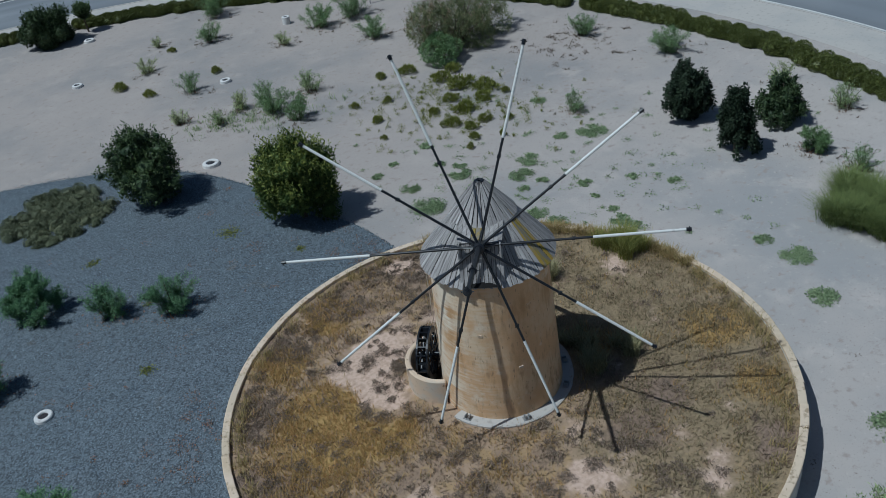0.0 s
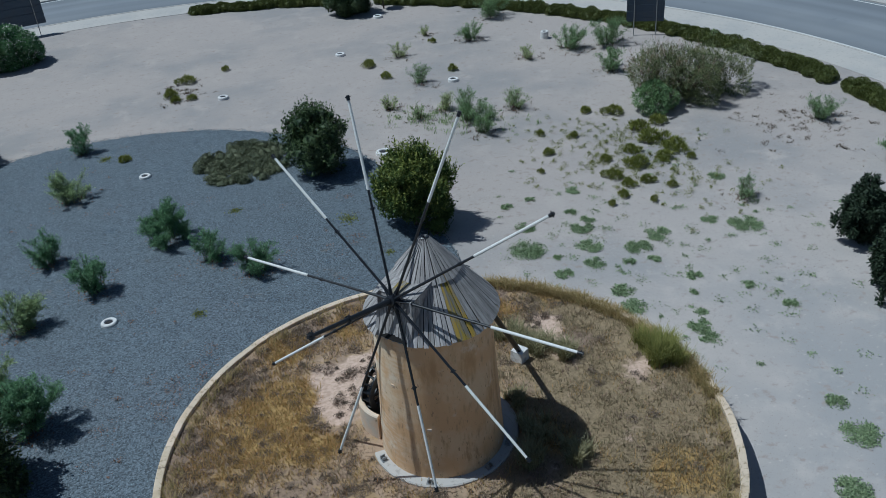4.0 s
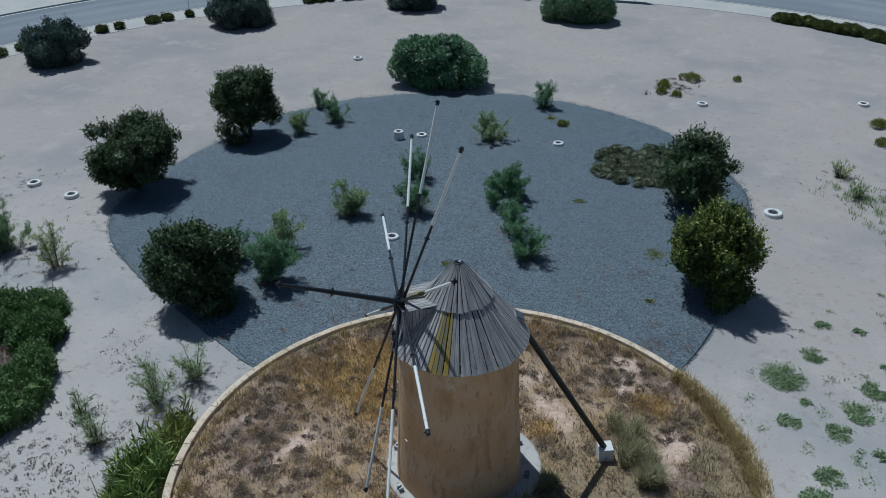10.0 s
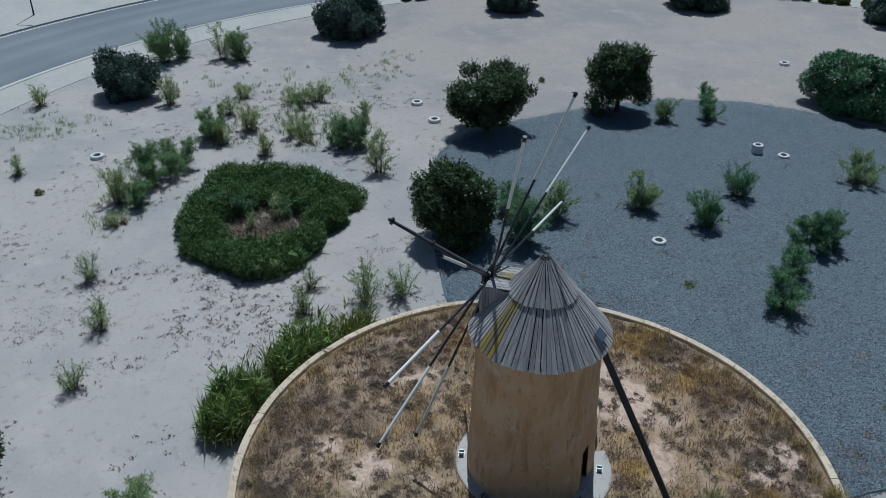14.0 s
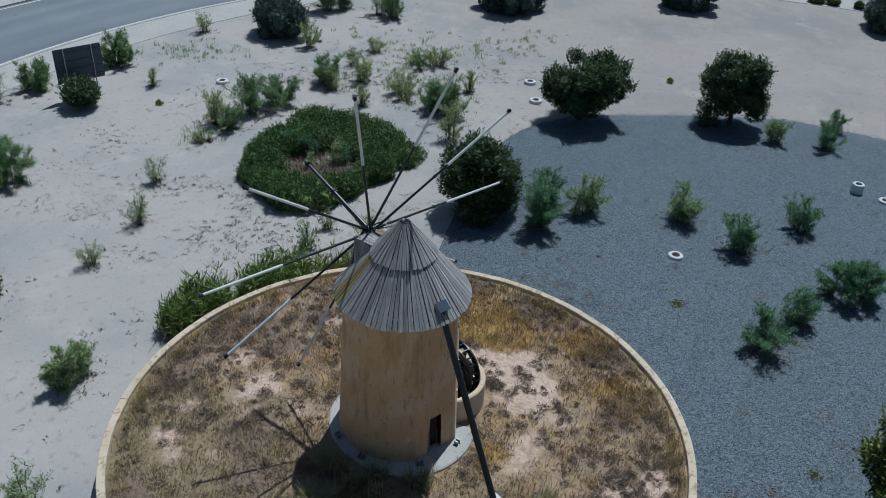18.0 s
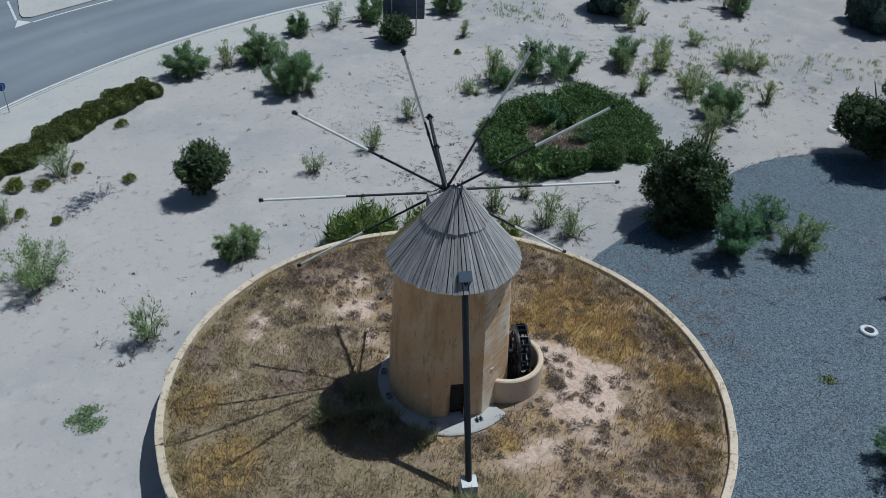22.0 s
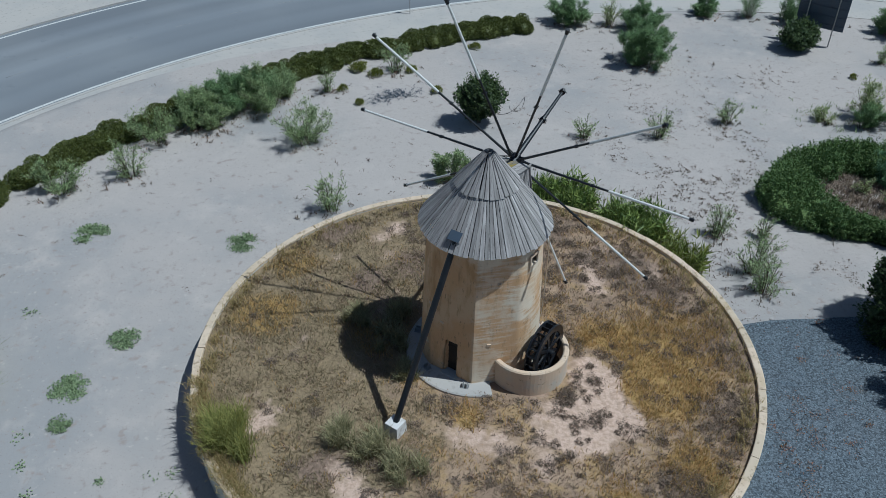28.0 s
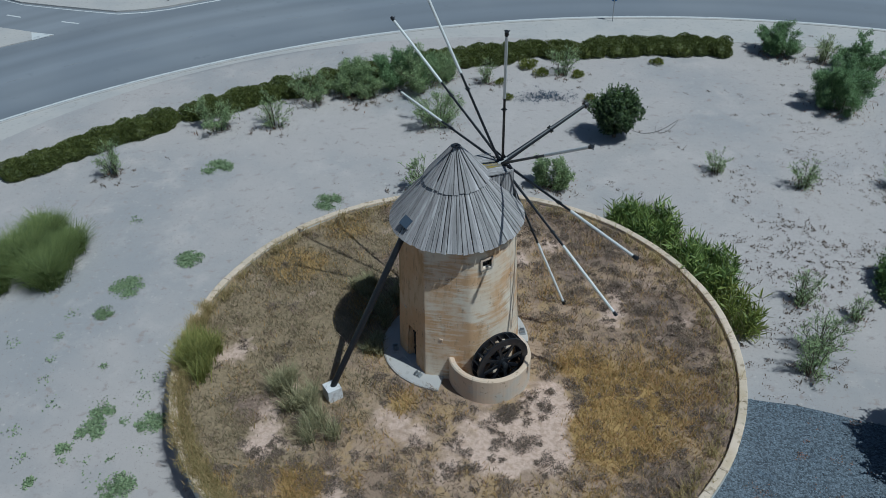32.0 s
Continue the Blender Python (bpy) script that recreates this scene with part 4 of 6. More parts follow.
# wind wheel
AX = Vector((-0.79, -0.548, 0.27)).normalized()
E1 = Vector((0.57, -0.822, 0)).normalized()
E2 = AX.cross(E1)
HUB = Vector((-2.126, -1.438, 12.378 - 2.3))
shaft = part("wind_shaft", mesh_from("wind_shaft", *tube([HUB - AX * 1.6, HUB - AX * 0.25, HUB - AX * 0.25, HUB + AX * 0.3, HUB + AX * 0.34], (0.15, 0.15, 0.25, 0.25, 0.16), 16)), BLACK, mill, "black iron hub on a tilted wind shaft")
for k in range(10):
    a = radians(1.65 + 36 * k)
    d = E1 * math.cos(a) + E2 * math.sin(a)
    s = -E1 * math.sin(a) + E2 * math.cos(a)
    off = AX * (0.07 if k % 2 else -0.07)
    o = HUB + off
    spar = part("spar", mesh_from("spar", *tube([o, o + d * 2.5, o + d * 4.98], (0.068, 0.06, 0.055), 10)), BLACK, shaft, "slender black sail pole with a white outer half")
    part("outer_pole", mesh_from("outer_pole", *tube([o + d * 4.85, o + d * 8.5, o + d * 8.72], (0.068, 0.062, 0.058), 10)), WHITE, spar, "white painted outer pole")
    part("clamp", mesh_from("clamp", *join(tube([o + d * 3.98, o + d * 4.1], (0.085, 0.085), 10), box(0, 0, 0, 0.26, 0.045, 0.045, Matrix.Translation(o + d * 4.05)))), BLACK, spar)
    part("tip_cap", mesh_from("tip_cap", *join(tube([o + d * 8.68, o + d * 8.9], (0.085, 0.08), 10), tube([o + d * 8.82 - s * 0.14, o + d * 8.82 + s * 0.14], (0.022, 0.022), 6), tube([o + d * 8.82 - AX * 0.1, o + d * 8.82 + AX * 0.16], (0.022, 0.022), 6))), BLACK, spar)
    part("root_stay", mesh_from("root_stay", *tube([HUB + AX * 0.28, o + d * 0.85], (0.035, 0.03), 6)), BLACK, spar)
bows = part("bowsprit", mesh_from("bowsprit", *tube([HUB, HUB + AX * 2.6, HUB + AX * 5.5], (0.14, 0.11, 0.075), 12)), BLACK, shaft, "long black pole running forward from the hub")
for q in (3.05, 5.3):
    part("collar", mesh_from("collar", *join(tube([HUB + AX * (q - 0.05), HUB + AX * (q + 0.05)], (0.17, 0.17), 12), tube([HUB + AX * q - E1 * 0.24, HUB + AX * q + E1 * 0.24], (0.025, 0.025), 6), tube([HUB + AX * q - E2 * 0.24, HUB + AX * q + E2 * 0.24], (0.025, 0.025), 6))), BLACK, bows)

# tail pole on its block
top, foot = Vector((2.2, 1.48, 11.0 - 2.3)), Vector((6.2, 3.82, 2.95 - 2.3))
pole = part("tail_pole", mesh_from("tail_pole", *tube([top, top.lerp(foot, 0.5), foot], (0.15, 0.155, 0.15), 14)), BLACK, mill, "thick black raking tail pole")
tf = facing(34, 2.62, 10.95 - 2.3) @ Matrix.Rotation(radians(-38), 4, 'X')
part("pole_box", mesh_from("pole_box", *box(0, 0, 0.1, 0.56, 0.44, 0.3, tf)), BOARD, pole, "grey wooden box where the pole leaves the roof")
part("pole_box_lid", mesh_from("pole_box_lid", *box(0, 0, 0.28, 0.6, 0.48, 0.04, tf)), SIGN_BACK, pole)
block = part("concrete_block", mesh_from("concrete_block", *box(0, 0, 0.42, 0.78, 0.78, 0.98, None, 0.92)), LAMP_WHITE)
block.matrix_world = pose(6.25, 3.86, 2.1, 0, 0, 31)
tagged(block, "square pale concrete block holding the foot of the tail pole", "concrete block")

# apron round the tower
v, f = [], []
for k in range(73):
    az = 176 + 258 * k / 72
    wide = 0.5 + 0.5 * math.cos(radians(min(180.0, abs((az - 385 + 180) % 360 - 180) * 1.9)))
    r = 3.66 + 0.42 * wide + 0.03 * noise.noise(Vector((az * 0.08, 0.0, 3.0)))
    for rr, z in ((2.9, 2.1), (r, 2.1), (r - 0.02, 2.46), (r - 0.09, 2.5), (2.9, 2.52)):
        v.append((rr * math.cos(radians(az)), rr * math.sin(radians(az)), z))
for k in range(72):
    for i in range(5):
        j = (i + 1) % 5
        f.append((k * 5 + i, k * 5 + 5 + i, k * 5 + 5 + j, k * 5 + j))
f += [(0, 1, 2, 3, 4), tuple(360 + i for i in range(5))[::-1]]
apron = part("concrete_apron", mesh_from("concrete_apron", v, f), CONCRETE)
tagged(apron, "pale concrete apron round the foot of the tower", "apron", kind="structure")

# wheel pit and water wheel
PIT = (-1.5, 2.5)
v, f = lathe([(1.76, 2.0), (2.06, 2.0), (2.05, 3.8), (1.99, 3.86), (1.82, 3.86), (1.76, 3.8)], 40, 7, 214)
pit = part("pit_wall", mesh_from("pit_wall", [(x + PIT[0], y + PIT[1], z) for x, y, z in v], f, False), PIT_PLASTER)
tagged(pit, "low curved plastered wall round a wheel pit against the tower", "wall")
v, f = lathe([(0.0, 2.52), (1.8, 2.52), (1.8, 2.45), (0.0, 2.45)], 32)
pit_floor = part("pit_floor", mesh_from("pit_floor", [(x + PIT[0], y + PIT[1], z) for x, y, z in v], f), DARK)
tagged(pit_floor, "dark floor of the wheel pit", "floor", kind="structure")
wheel = thing("water_wheel", -1.98, 3.18, 4.02, "black iron bucket wheel standing in the pit", "wheel", turn=121 - 90)


def ring_y(r0, r1, y0, y1, steps=36):
    v, f = lathe([(r0, y0), (r1, y0), (r1, y1), (r0, y1)], steps)
    return [(x, z, y) for x, y, z in v], [g[::-1] for g in f]


for y in (-0.26, 0.26):
    rimp = part("rim", mesh_from("rim", *ring_y(1.1, 1.44, y - 0.045, y + 0.045)), BLACK, wheel)
    for k in range(8):
        m = Matrix.Rotation(math.pi * k / 4 + 0.2, 4, 'Y')
        part("spoke", mesh_from("spoke", *box(0.66, y, 0, 0.96, 0.07, 0.15, m)), BLACK, rimp)
    part("hub_plate", mesh_from("hub_plate", *ring_y(0.1, 0.3, y - 0.06, y + 0.06, 20)), BLACK, rimp)
part("axle", mesh_from("axle", *tube([(0, -0.8, 0), (0, 0.55, 0)], (0.13, 0.13), 12)), BLACK, wheel)
slat = mesh_from("slat", *box(1.3, 0, 0, 0.26, 0.46, 0.05))
for k in range(20):
    ob = part("slat", slat, BLACK, wheel)
    ob.rotation_euler = (0, radians(18 * k), 0)

# ---- plants ----


def add_leaves(name, lumps, count, length, width, mat, parent, rng, inner=0.3, label="", droop=0.0, core=0.0):
    p, n = on_lumps(lumps, count, rng, inner)
    if core:
        part("inner_foliage", core_mesh(lumps, rng, core), mat, parent)
    return part(name, quads_mesh(name, leaf_quads(p, n, length, width, rng, droop)), mat, parent, label)


def shoots(name, lumps, count, length, leaf, width, mat, parent, rng, up=0.75, leaves=8, inner=0.12):
    """Short upright leafy shoots standing out of a crown."""
    p, n = on_lumps(lumps, count, rng, inner)
    d = unit(n * 0.55 + np.array([0, 0, up]) + rng.normal(0, 0.2, p.shape))
    ln = length * rng.uniform(0.5, 1.3, (len(p), 1))
    f = np.linspace(0.0, 1.0, leaves)
    pos = (p[:, None] + (d * ln)[:, None] * f[None, :, None]).reshape(-1, 3)
    way = np.repeat(d, leaves, 0) * 0.8 + rng.normal(0, 0.45, (len(p) * leaves, 3))
    return part(name, quads_mesh(name, leaf_quads(pos, unit(way), leaf, width, rng)), mat, parent)


def trunk_mesh(rng, h, r, limbs, spread, z_split):
    bits = [tube([(0, 0, -0.2), (0.04, 0.03, z_split * 0.5), (0.0, 0.06, z_split)], (r * 1.25, r, r * 0.85), 8)]
    for k in range(limbs):
        a = 2 * math.pi * k / limbs + rng.uniform(-0.4, 0.4)
        e = spread * rng.uniform(0.5, 0.95)
        bits.append(tube([(0, 0.04, z_split * 0.8), (e * 0.4 * math.cos(a), e * 0.4 * math.sin(a), z_split + (h - z_split) * 0.4), (e * math.cos(a), e * math.sin(a), h * rng.uniform(0.7, 0.92))], (r * 0.7, r * 0.45, r * 0.12), 6))
    return mesh_from("trunk", *join(*bits))


def round_tree(x, y, w, h, seed, mat, label, group="", z0=0.5, dens=1.0, tops=None, lean=0.0, skirt=0, name="tree", cat="tree", ragged=0.0):
    rng = np.random.default_rng(seed)
    t = thing(name, x, y, land_z(x, y), label, cat, group, turn=rng.uniform(0, 360))
    part("trunk", trunk_mesh(rng, h, 0.055 * w ** 0.7, 6, w * 0.36, max(0.5, z0 + 0.5)), BARK, t)
    size = min(w * 0.15, 0.95)
    lumps = lumps_in(rng, int(26 + w * 2), w * 0.94, w * 0.88, z0, h * 0.96, size, 0.85, lean, ragged)
    lumps += lumps_in(rng, 30, w, w * 0.96, z0 + 0.15 * h, h, size * 0.55, 1.0, lean, ragged * 1.6)
    if skirt:
        lumps += [(w * 0.33 * math.cos(a), w * 0.33 * math.sin(a), z, 0.85, 0.85, 0.9) for a, z in zip(rng.uniform(0, 2 * math.pi, skirt), rng.uniform(0.5, max(0.9, z0 + 1.9), skirt))]
    n = int(300 * w * h * dens)
    add_leaves("crown", lumps, n, 0.24, 0.13, mat, t, rng, 0.4, core=0.66)
    shoots("outer_foliage", lumps, int(34 * w * h * dens), 0.55 if h > 2 else 0.2, 0.22, 0.1, LEAF_SHOOT if mat is LEAF_DARK else mat, t, rng)
    if tops:
        shoots("young_growth", [q for q in lumps if q[2] > h * 0.35], int(22 * w * h), 0.95, 0.24, 0.1, tops, t, rng, 1.4, 11)
    return t


round_tree(-41.4, 20.2, 9.2, 7.1, 1, LEAF_DARK, "wide rounded dark green evergreen tree at the gravel edge", "round evergreen trees", 0.6, ragged=0.05)
round_tree(-40.4, 34.7, 7.2, 7.3, 2, LEAF_DARK, "rounded dark green evergreen tree with basal shoots on gravel", "round evergreen trees", 1.15, skirt=5, ragged=0.05)
round_tree(-23.5, 7.6, 6.6, 6.0, 3, LEAF_DARK, "dense rounded dark green evergreen bush tree beside saplings", "round evergreen trees", 0.4, skirt=6, ragged=0.1)
round_tree(7.4, 24.2, 6.1, 6.4, 4, LEAF_OLIVE, "rounded evergreen tree with fresh yellow-green shoots", "round evergreen trees", 0.6, tops=LEAF_LIME, lean=0.08, skirt=5, ragged=0.1)
round_tree(3.1, 37.7, 6.5, 6.2, 5, LEAF_DARK, "ragged dark evergreen tree beside a low olive mat", "round evergreen trees", 0.2, 0.62, lean=0.3, ragged=0.3)
round_tree(-12.1, -25.2, 3.8, 4.2, 6, LEAF_DARK, "small rounded dark green shrub tree on bare sand", "round evergreen trees", 0.3, lean=-0.35)
round_tree(-46.1, -26.6, 4.0, 2.7, 7, LEAF_DARK, "low dark green bush in front of a sign", "round evergreen trees", 0.1)


round_tree(25.6, 87.1, 2.3, 3.7, 8, LEAF_DARK, "young tree with a thin trunk and small round crown", "round evergreen trees", 1.9, name="young_tree")


def juniper(x, y, w, h, seed, label, mat=LEAF_JUNIPER):
    rng = np.random.default_rng(seed)
    t = thing("juniper_bush", x, y, land_z(x, y), label, "bush", "juniper bushes by the road", turn=rng.uniform(0, 360))
    part("trunk", stems_mesh("trunk", rng, 7, h * 0.7, w * 0.3, 0.09), BARK, t)
    lumps = lumps_in(rng, 46, w, w * 0.9, -0.7, h * 0.86, w * 0.11, 1.25, 0.0, 0.15)
    add_leaves("crown", lumps, int(260 * w * h), 0.3, 0.15, mat, t, rng, 0.25, core=0.8)
    shoots("outer_foliage", lumps, int(26 * w * h), 0.6, 0.24, 0.12, mat, t, rng, 0.9, 8)


JUNIPERS = [(-79.5, 45, 9.0, 5.6), (-69.0, 69.5, 9.5, 5.5), (-77.8, 19.8, 9.6, 5.8), (-67.2, -9.2, 7.4, 5.2), (-50.5, 88.2, 9.2, 5.4)]
for i, (x, y, w, h) in enumerate(JUNIPERS):
    juniper(x, y, w, h, 40 + i, "broad grey-green juniper bush standing near the road")
juniper(20.7, 87.2, 6.6, 5.6, 46, "dark green bush standing in front of a hedge", LEAF_DARK)


def conifer(x, y, w, h, seed, mat, label):
    rng = np.random.default_rng(seed)
    t = thing("conifer", x, y, land_z(x, y), label, "tree", "conifers on the sand", turn=rng.uniform(0, 360))
    part("trunk", mesh_from("trunk", *tube([(0, 0, -0.2), (0, 0, h * 0.9)], (0.14, 0.03), 7)), BARK, t)
    lumps = lumps_in(rng, 30, w * 0.9, w * 0.9, 0.05, h * 0.85, w * 0.13, 1.3, 0.5)
    for _ in range(46):
        a, f = rng.uniform(0, 2 * math.pi), rng.uniform(0.05, 0.95)
        r = w * 0.47 * (1 - 0.75 * f ** 1.6) * rng.uniform(0.75, 1.15)
        lumps.append((r * math.cos(a), r * math.sin(a), h * f * 0.92 + 0.2, 0.22, 0.22, rng.uniform(0.4, 0.75)))
    add_leaves("crown", lumps, int(420 * w * h), 0.28, 0.12, mat, t, rng, 0.35, core=0.76)


conifer(35.0, 7.4, 4.6, 4.9, 61, LEAF_CONIFER, "dense dark green conifer with a ragged pointed top")
conifer(31.3, 1.6, 3.4, 5.4, 62, LEAF_CONIFER, "tall narrow dark green conifer on pale sand")
conifer(37.6, 0.7, 4.2, 3.6, 63, LEAF_DARK, "low bushy green conifer beside darker ones")


def oleander(x, y, w, d, h, seed, turn):
    rng = np.random.default_rng(seed)
    t = thing("oleander_bush", x, y, land_z(x, y), "large mounded green oleander bush dotted with white flowers", "bush", "oleander bushes", turn=turn)
    part("stem", stems_mesh("stems", rng, 14, h * 0.8, w * 0.32, 0.05), BARK, t)
    lumps = lumps_in(rng, 34, w, d, -1.1, h, 1.35, 0.9) + lumps_in(rng, 44, w * 1.02, d * 1.02, -0.6, h * 1.03, 0.8, 0.9)
    add_leaves("crown", lumps, 26000, 0.4, 0.14, LEAF_OLEANDER, t, rng, 0.3, core=0.76)
    tagged(add_leaves("blossom", [(q[0], q[1], q[2], q[3] + 0.22, q[4] + 0.22, q[5] + 0.22) for q in lumps if q[2] > h * 0.2], 2400, 0.16, 0.16, FLOWER, t, rng, 0.0), kind="stuff")


oleander(-31.0, 58.0, 13.2, 8.6, 5.8, 71, 12)
oleander(-25.2, 91.0, 12.0, 7.0, 5.2, 72, 5)


def tamarisk():
    rng = np.random.default_rng(81)
    t = thing("tamarisk_thicket", 40.8, 36.5, land_z(40.8, 36.5), "sprawling ragged thicket of olive and brownish tamarisk shrubs", "shrub", turn=-12)
    part("stem", stems_mesh("stems", rng, 46, 4.4, 5.2, 0.05), BARK, t)
    lumps = lumps_in(rng, 34, 13.4, 8.4, -0.3, 5.0, 1.05, 1.15, 0.0, 0.25)
    add_leaves("crown", lumps, 17000, 0.42, 0.055, LEAF_TAMARISK, t, rng, 0.9)
    shoots("outer_foliage", lumps, 700, 1.1, 0.34, 0.05, LEAF_TAMARISK, t, rng, 1.0, 12)
    shoots("dry_foliage", [q for q in lumps if q[0] < 1.5 and q[2] > 1.2], 330, 1.0, 0.3, 0.045, SCRUB, t, rng, 0.9, 9)
    green = lumps_in(rng, 14, 5.0, 4.0, 0.0, 3.0, 0.8, 1.0)
    add_leaves("green_foliage", [(x - 4.2, y - 2.5, z, a, b, c) for x, y, z, a, b, c in green], 3800, 0.3, 0.1, LEAF_BUSH, t, rng, 0.6)


tamarisk()


def blade_quads(rng, base, height, width, lean, bend=0.5):
    """Tapering blades, each of two quads."""
    k = len(base)
    a = rng.uniform(0, 2 * math.pi, k)
    h = height * rng.uniform(0.6, 1.2, k)
    w = width * rng.uniform(0.7, 1.3, k)
    out_way = np.stack([np.cos(a), np.sin(a), np.zeros(k)], 1)
    side = np.stack([-np.sin(a), np.cos(a), np.zeros(k)], 1)
    l1 = (lean * rng.uniform(0.2, 1.0, k) * h)[:, None]
    mid = base + out_way * l1 * bend + np.array([0, 0, 1.0]) * (h * 0.6)[:, None]
    tip = base + out_way * l1 + np.array([0, 0, 1.0]) * h[:, None]
    s = side * w[:, None] / 2
    q = np.empty((k, 2, 4, 3), np.float32)
    q[:, 0, 0], q[:, 0, 1], q[:, 0, 2], q[:, 0, 3] = base - s, base + s, mid + s * 0.8, mid - s * 0.8
    q[:, 1, 0], q[:, 1, 1], q[:, 1, 2], q[:, 1, 3] = mid - s * 0.8, mid + s * 0.8, tip + s * 0.15, tip - s * 0.15
    return q.reshape(-1, 3)


def esparto(x, y, w, h, count, seed, label, mat=LEAF_ESPARTO, name="grass_tussock", clumps=9, lean=0.9):
    rng = np.random.default_rng(seed)
    t = thing(name, x, y, land_z(x, y), label, "grass", turn=rng.uniform(0, 360))
    c = rng.normal(0, w * 0.2, (clumps, 2))
    pick = rng.integers(clumps, size=count)
    xy = c[pick] + rng.normal(0, w * 0.07, (count, 2))
    base = np.column_stack([xy, np.zeros(count)])
    part("foliage", quads_mesh("foliage", blade_quads(rng, base, h, 0.035, lean, 0.35)), mat, t)
    return t


for i, (x, y, w, h) in enumerate([(26.3, -8.4, 3.8, 1.3), (28.2, -10.9, 4.0, 1.35), (25.8, -11.2, 3.2, 1.15), (28.9, -8.2, 3.4, 1.2), (27.3, -12.9, 3.2, 1.1)]):
    esparto(x, y, w, h, 4200, 90 + i, "large arching olive-green grass tussock on the sand", LEAF_TUSSOCK, lean=1.5)
esparto(13.6, 0.9, 2.8, 1.15, 2600, 95, "yellowish olive feathery bush at the terrace edge", LEAF_FEATHER, "feathery_bush", clumps=16)
for i, (x, y, w, h) in enumerate([(7.4, 4.6, 2.0, 0.85), (6.7, 6.0, 2.2, 0.8), (5.2, -4.4, 1.5, 0.8), (8.6, 3.2, 1.5, 0.9), (3.0, -3.7, 2.0, 0.9), (4.2, -1.9, 1.8, 0.8), (4.6, 0.6, 1.6, 0.6)]):
    esparto(x, y, w, h, 700, 100 + i, "tall grey-green grass clump on the terrace", LEAF_ESPARTO)


def reeds(x, y, w, d, h, count, seed, label, mat=LEAF_REED):
    rng = np.random.default_rng(seed)
    t = thing("reed_clump", x, y, land_z(x, y), label, "reeds", "reed clumps by the terrace", turn=math.degrees(math.atan2(y, x)) + 90)
    a, r = rng.uniform(0, 2 * math.pi, count // 14), np.sqrt(rng.random(count // 14))
    base = np.column_stack([r * np.cos(a) * w / 2, r * np.sin(a) * d / 2, np.full(len(a), -0.1)])
    part("stem", quads_mesh("stem", blade_quads(rng, base, h * 0.9, 0.04, 0.15)), mat, t)
    pick = rng.integers(len(base), size=count)
    tall = rng.uniform(0.4, 1.12, len(base)) * (0.75 + 0.35 * np.sin(base[:, 0] * 2.1) * np.cos(base[:, 1] * 2.7))
    p = base[pick] + np.column_stack([rng.normal(0, 0.06, (count, 2)), h * tall[pick] * (0.2 + 0.8 * rng.random(count))])
    n = unit(np.column_stack([rng.normal(0, 0.5, (count, 2)), np.full(count, 0.75)]))
    part("foliage", quads_mesh("foliage", leaf_quads(p, n, 0.72, 0.085, rng)), mat, t)
    low = base[rng.integers(len(base), size=count // 6)] + np.column_stack([rng.normal(0, 0.3, (count // 6, 2)), np.zeros(count // 6)])
    part("dry_stem", quads_mesh("dry_stem", blade_quads(rng, low, h * 0.62, 0.05, 0.5)), LEAF_ESPARTO, t, "straw-coloured dead reed stems")


reeds(-11.9, -11.9, 4.8, 3.0, 2.6, 5200, 111, "dense upright bright green reeds leaning over the terrace wall")
reeds(-14.6, -7.3, 4.7, 2.9, 2.7, 5200, 112, "dense upright green reeds beside the terrace wall")
reeds(-15.8, -3.9, 4.2, 1.9, 2.2, 1300, 113, "thin yellowing reeds at the end of the clump", LEAF_LIME)


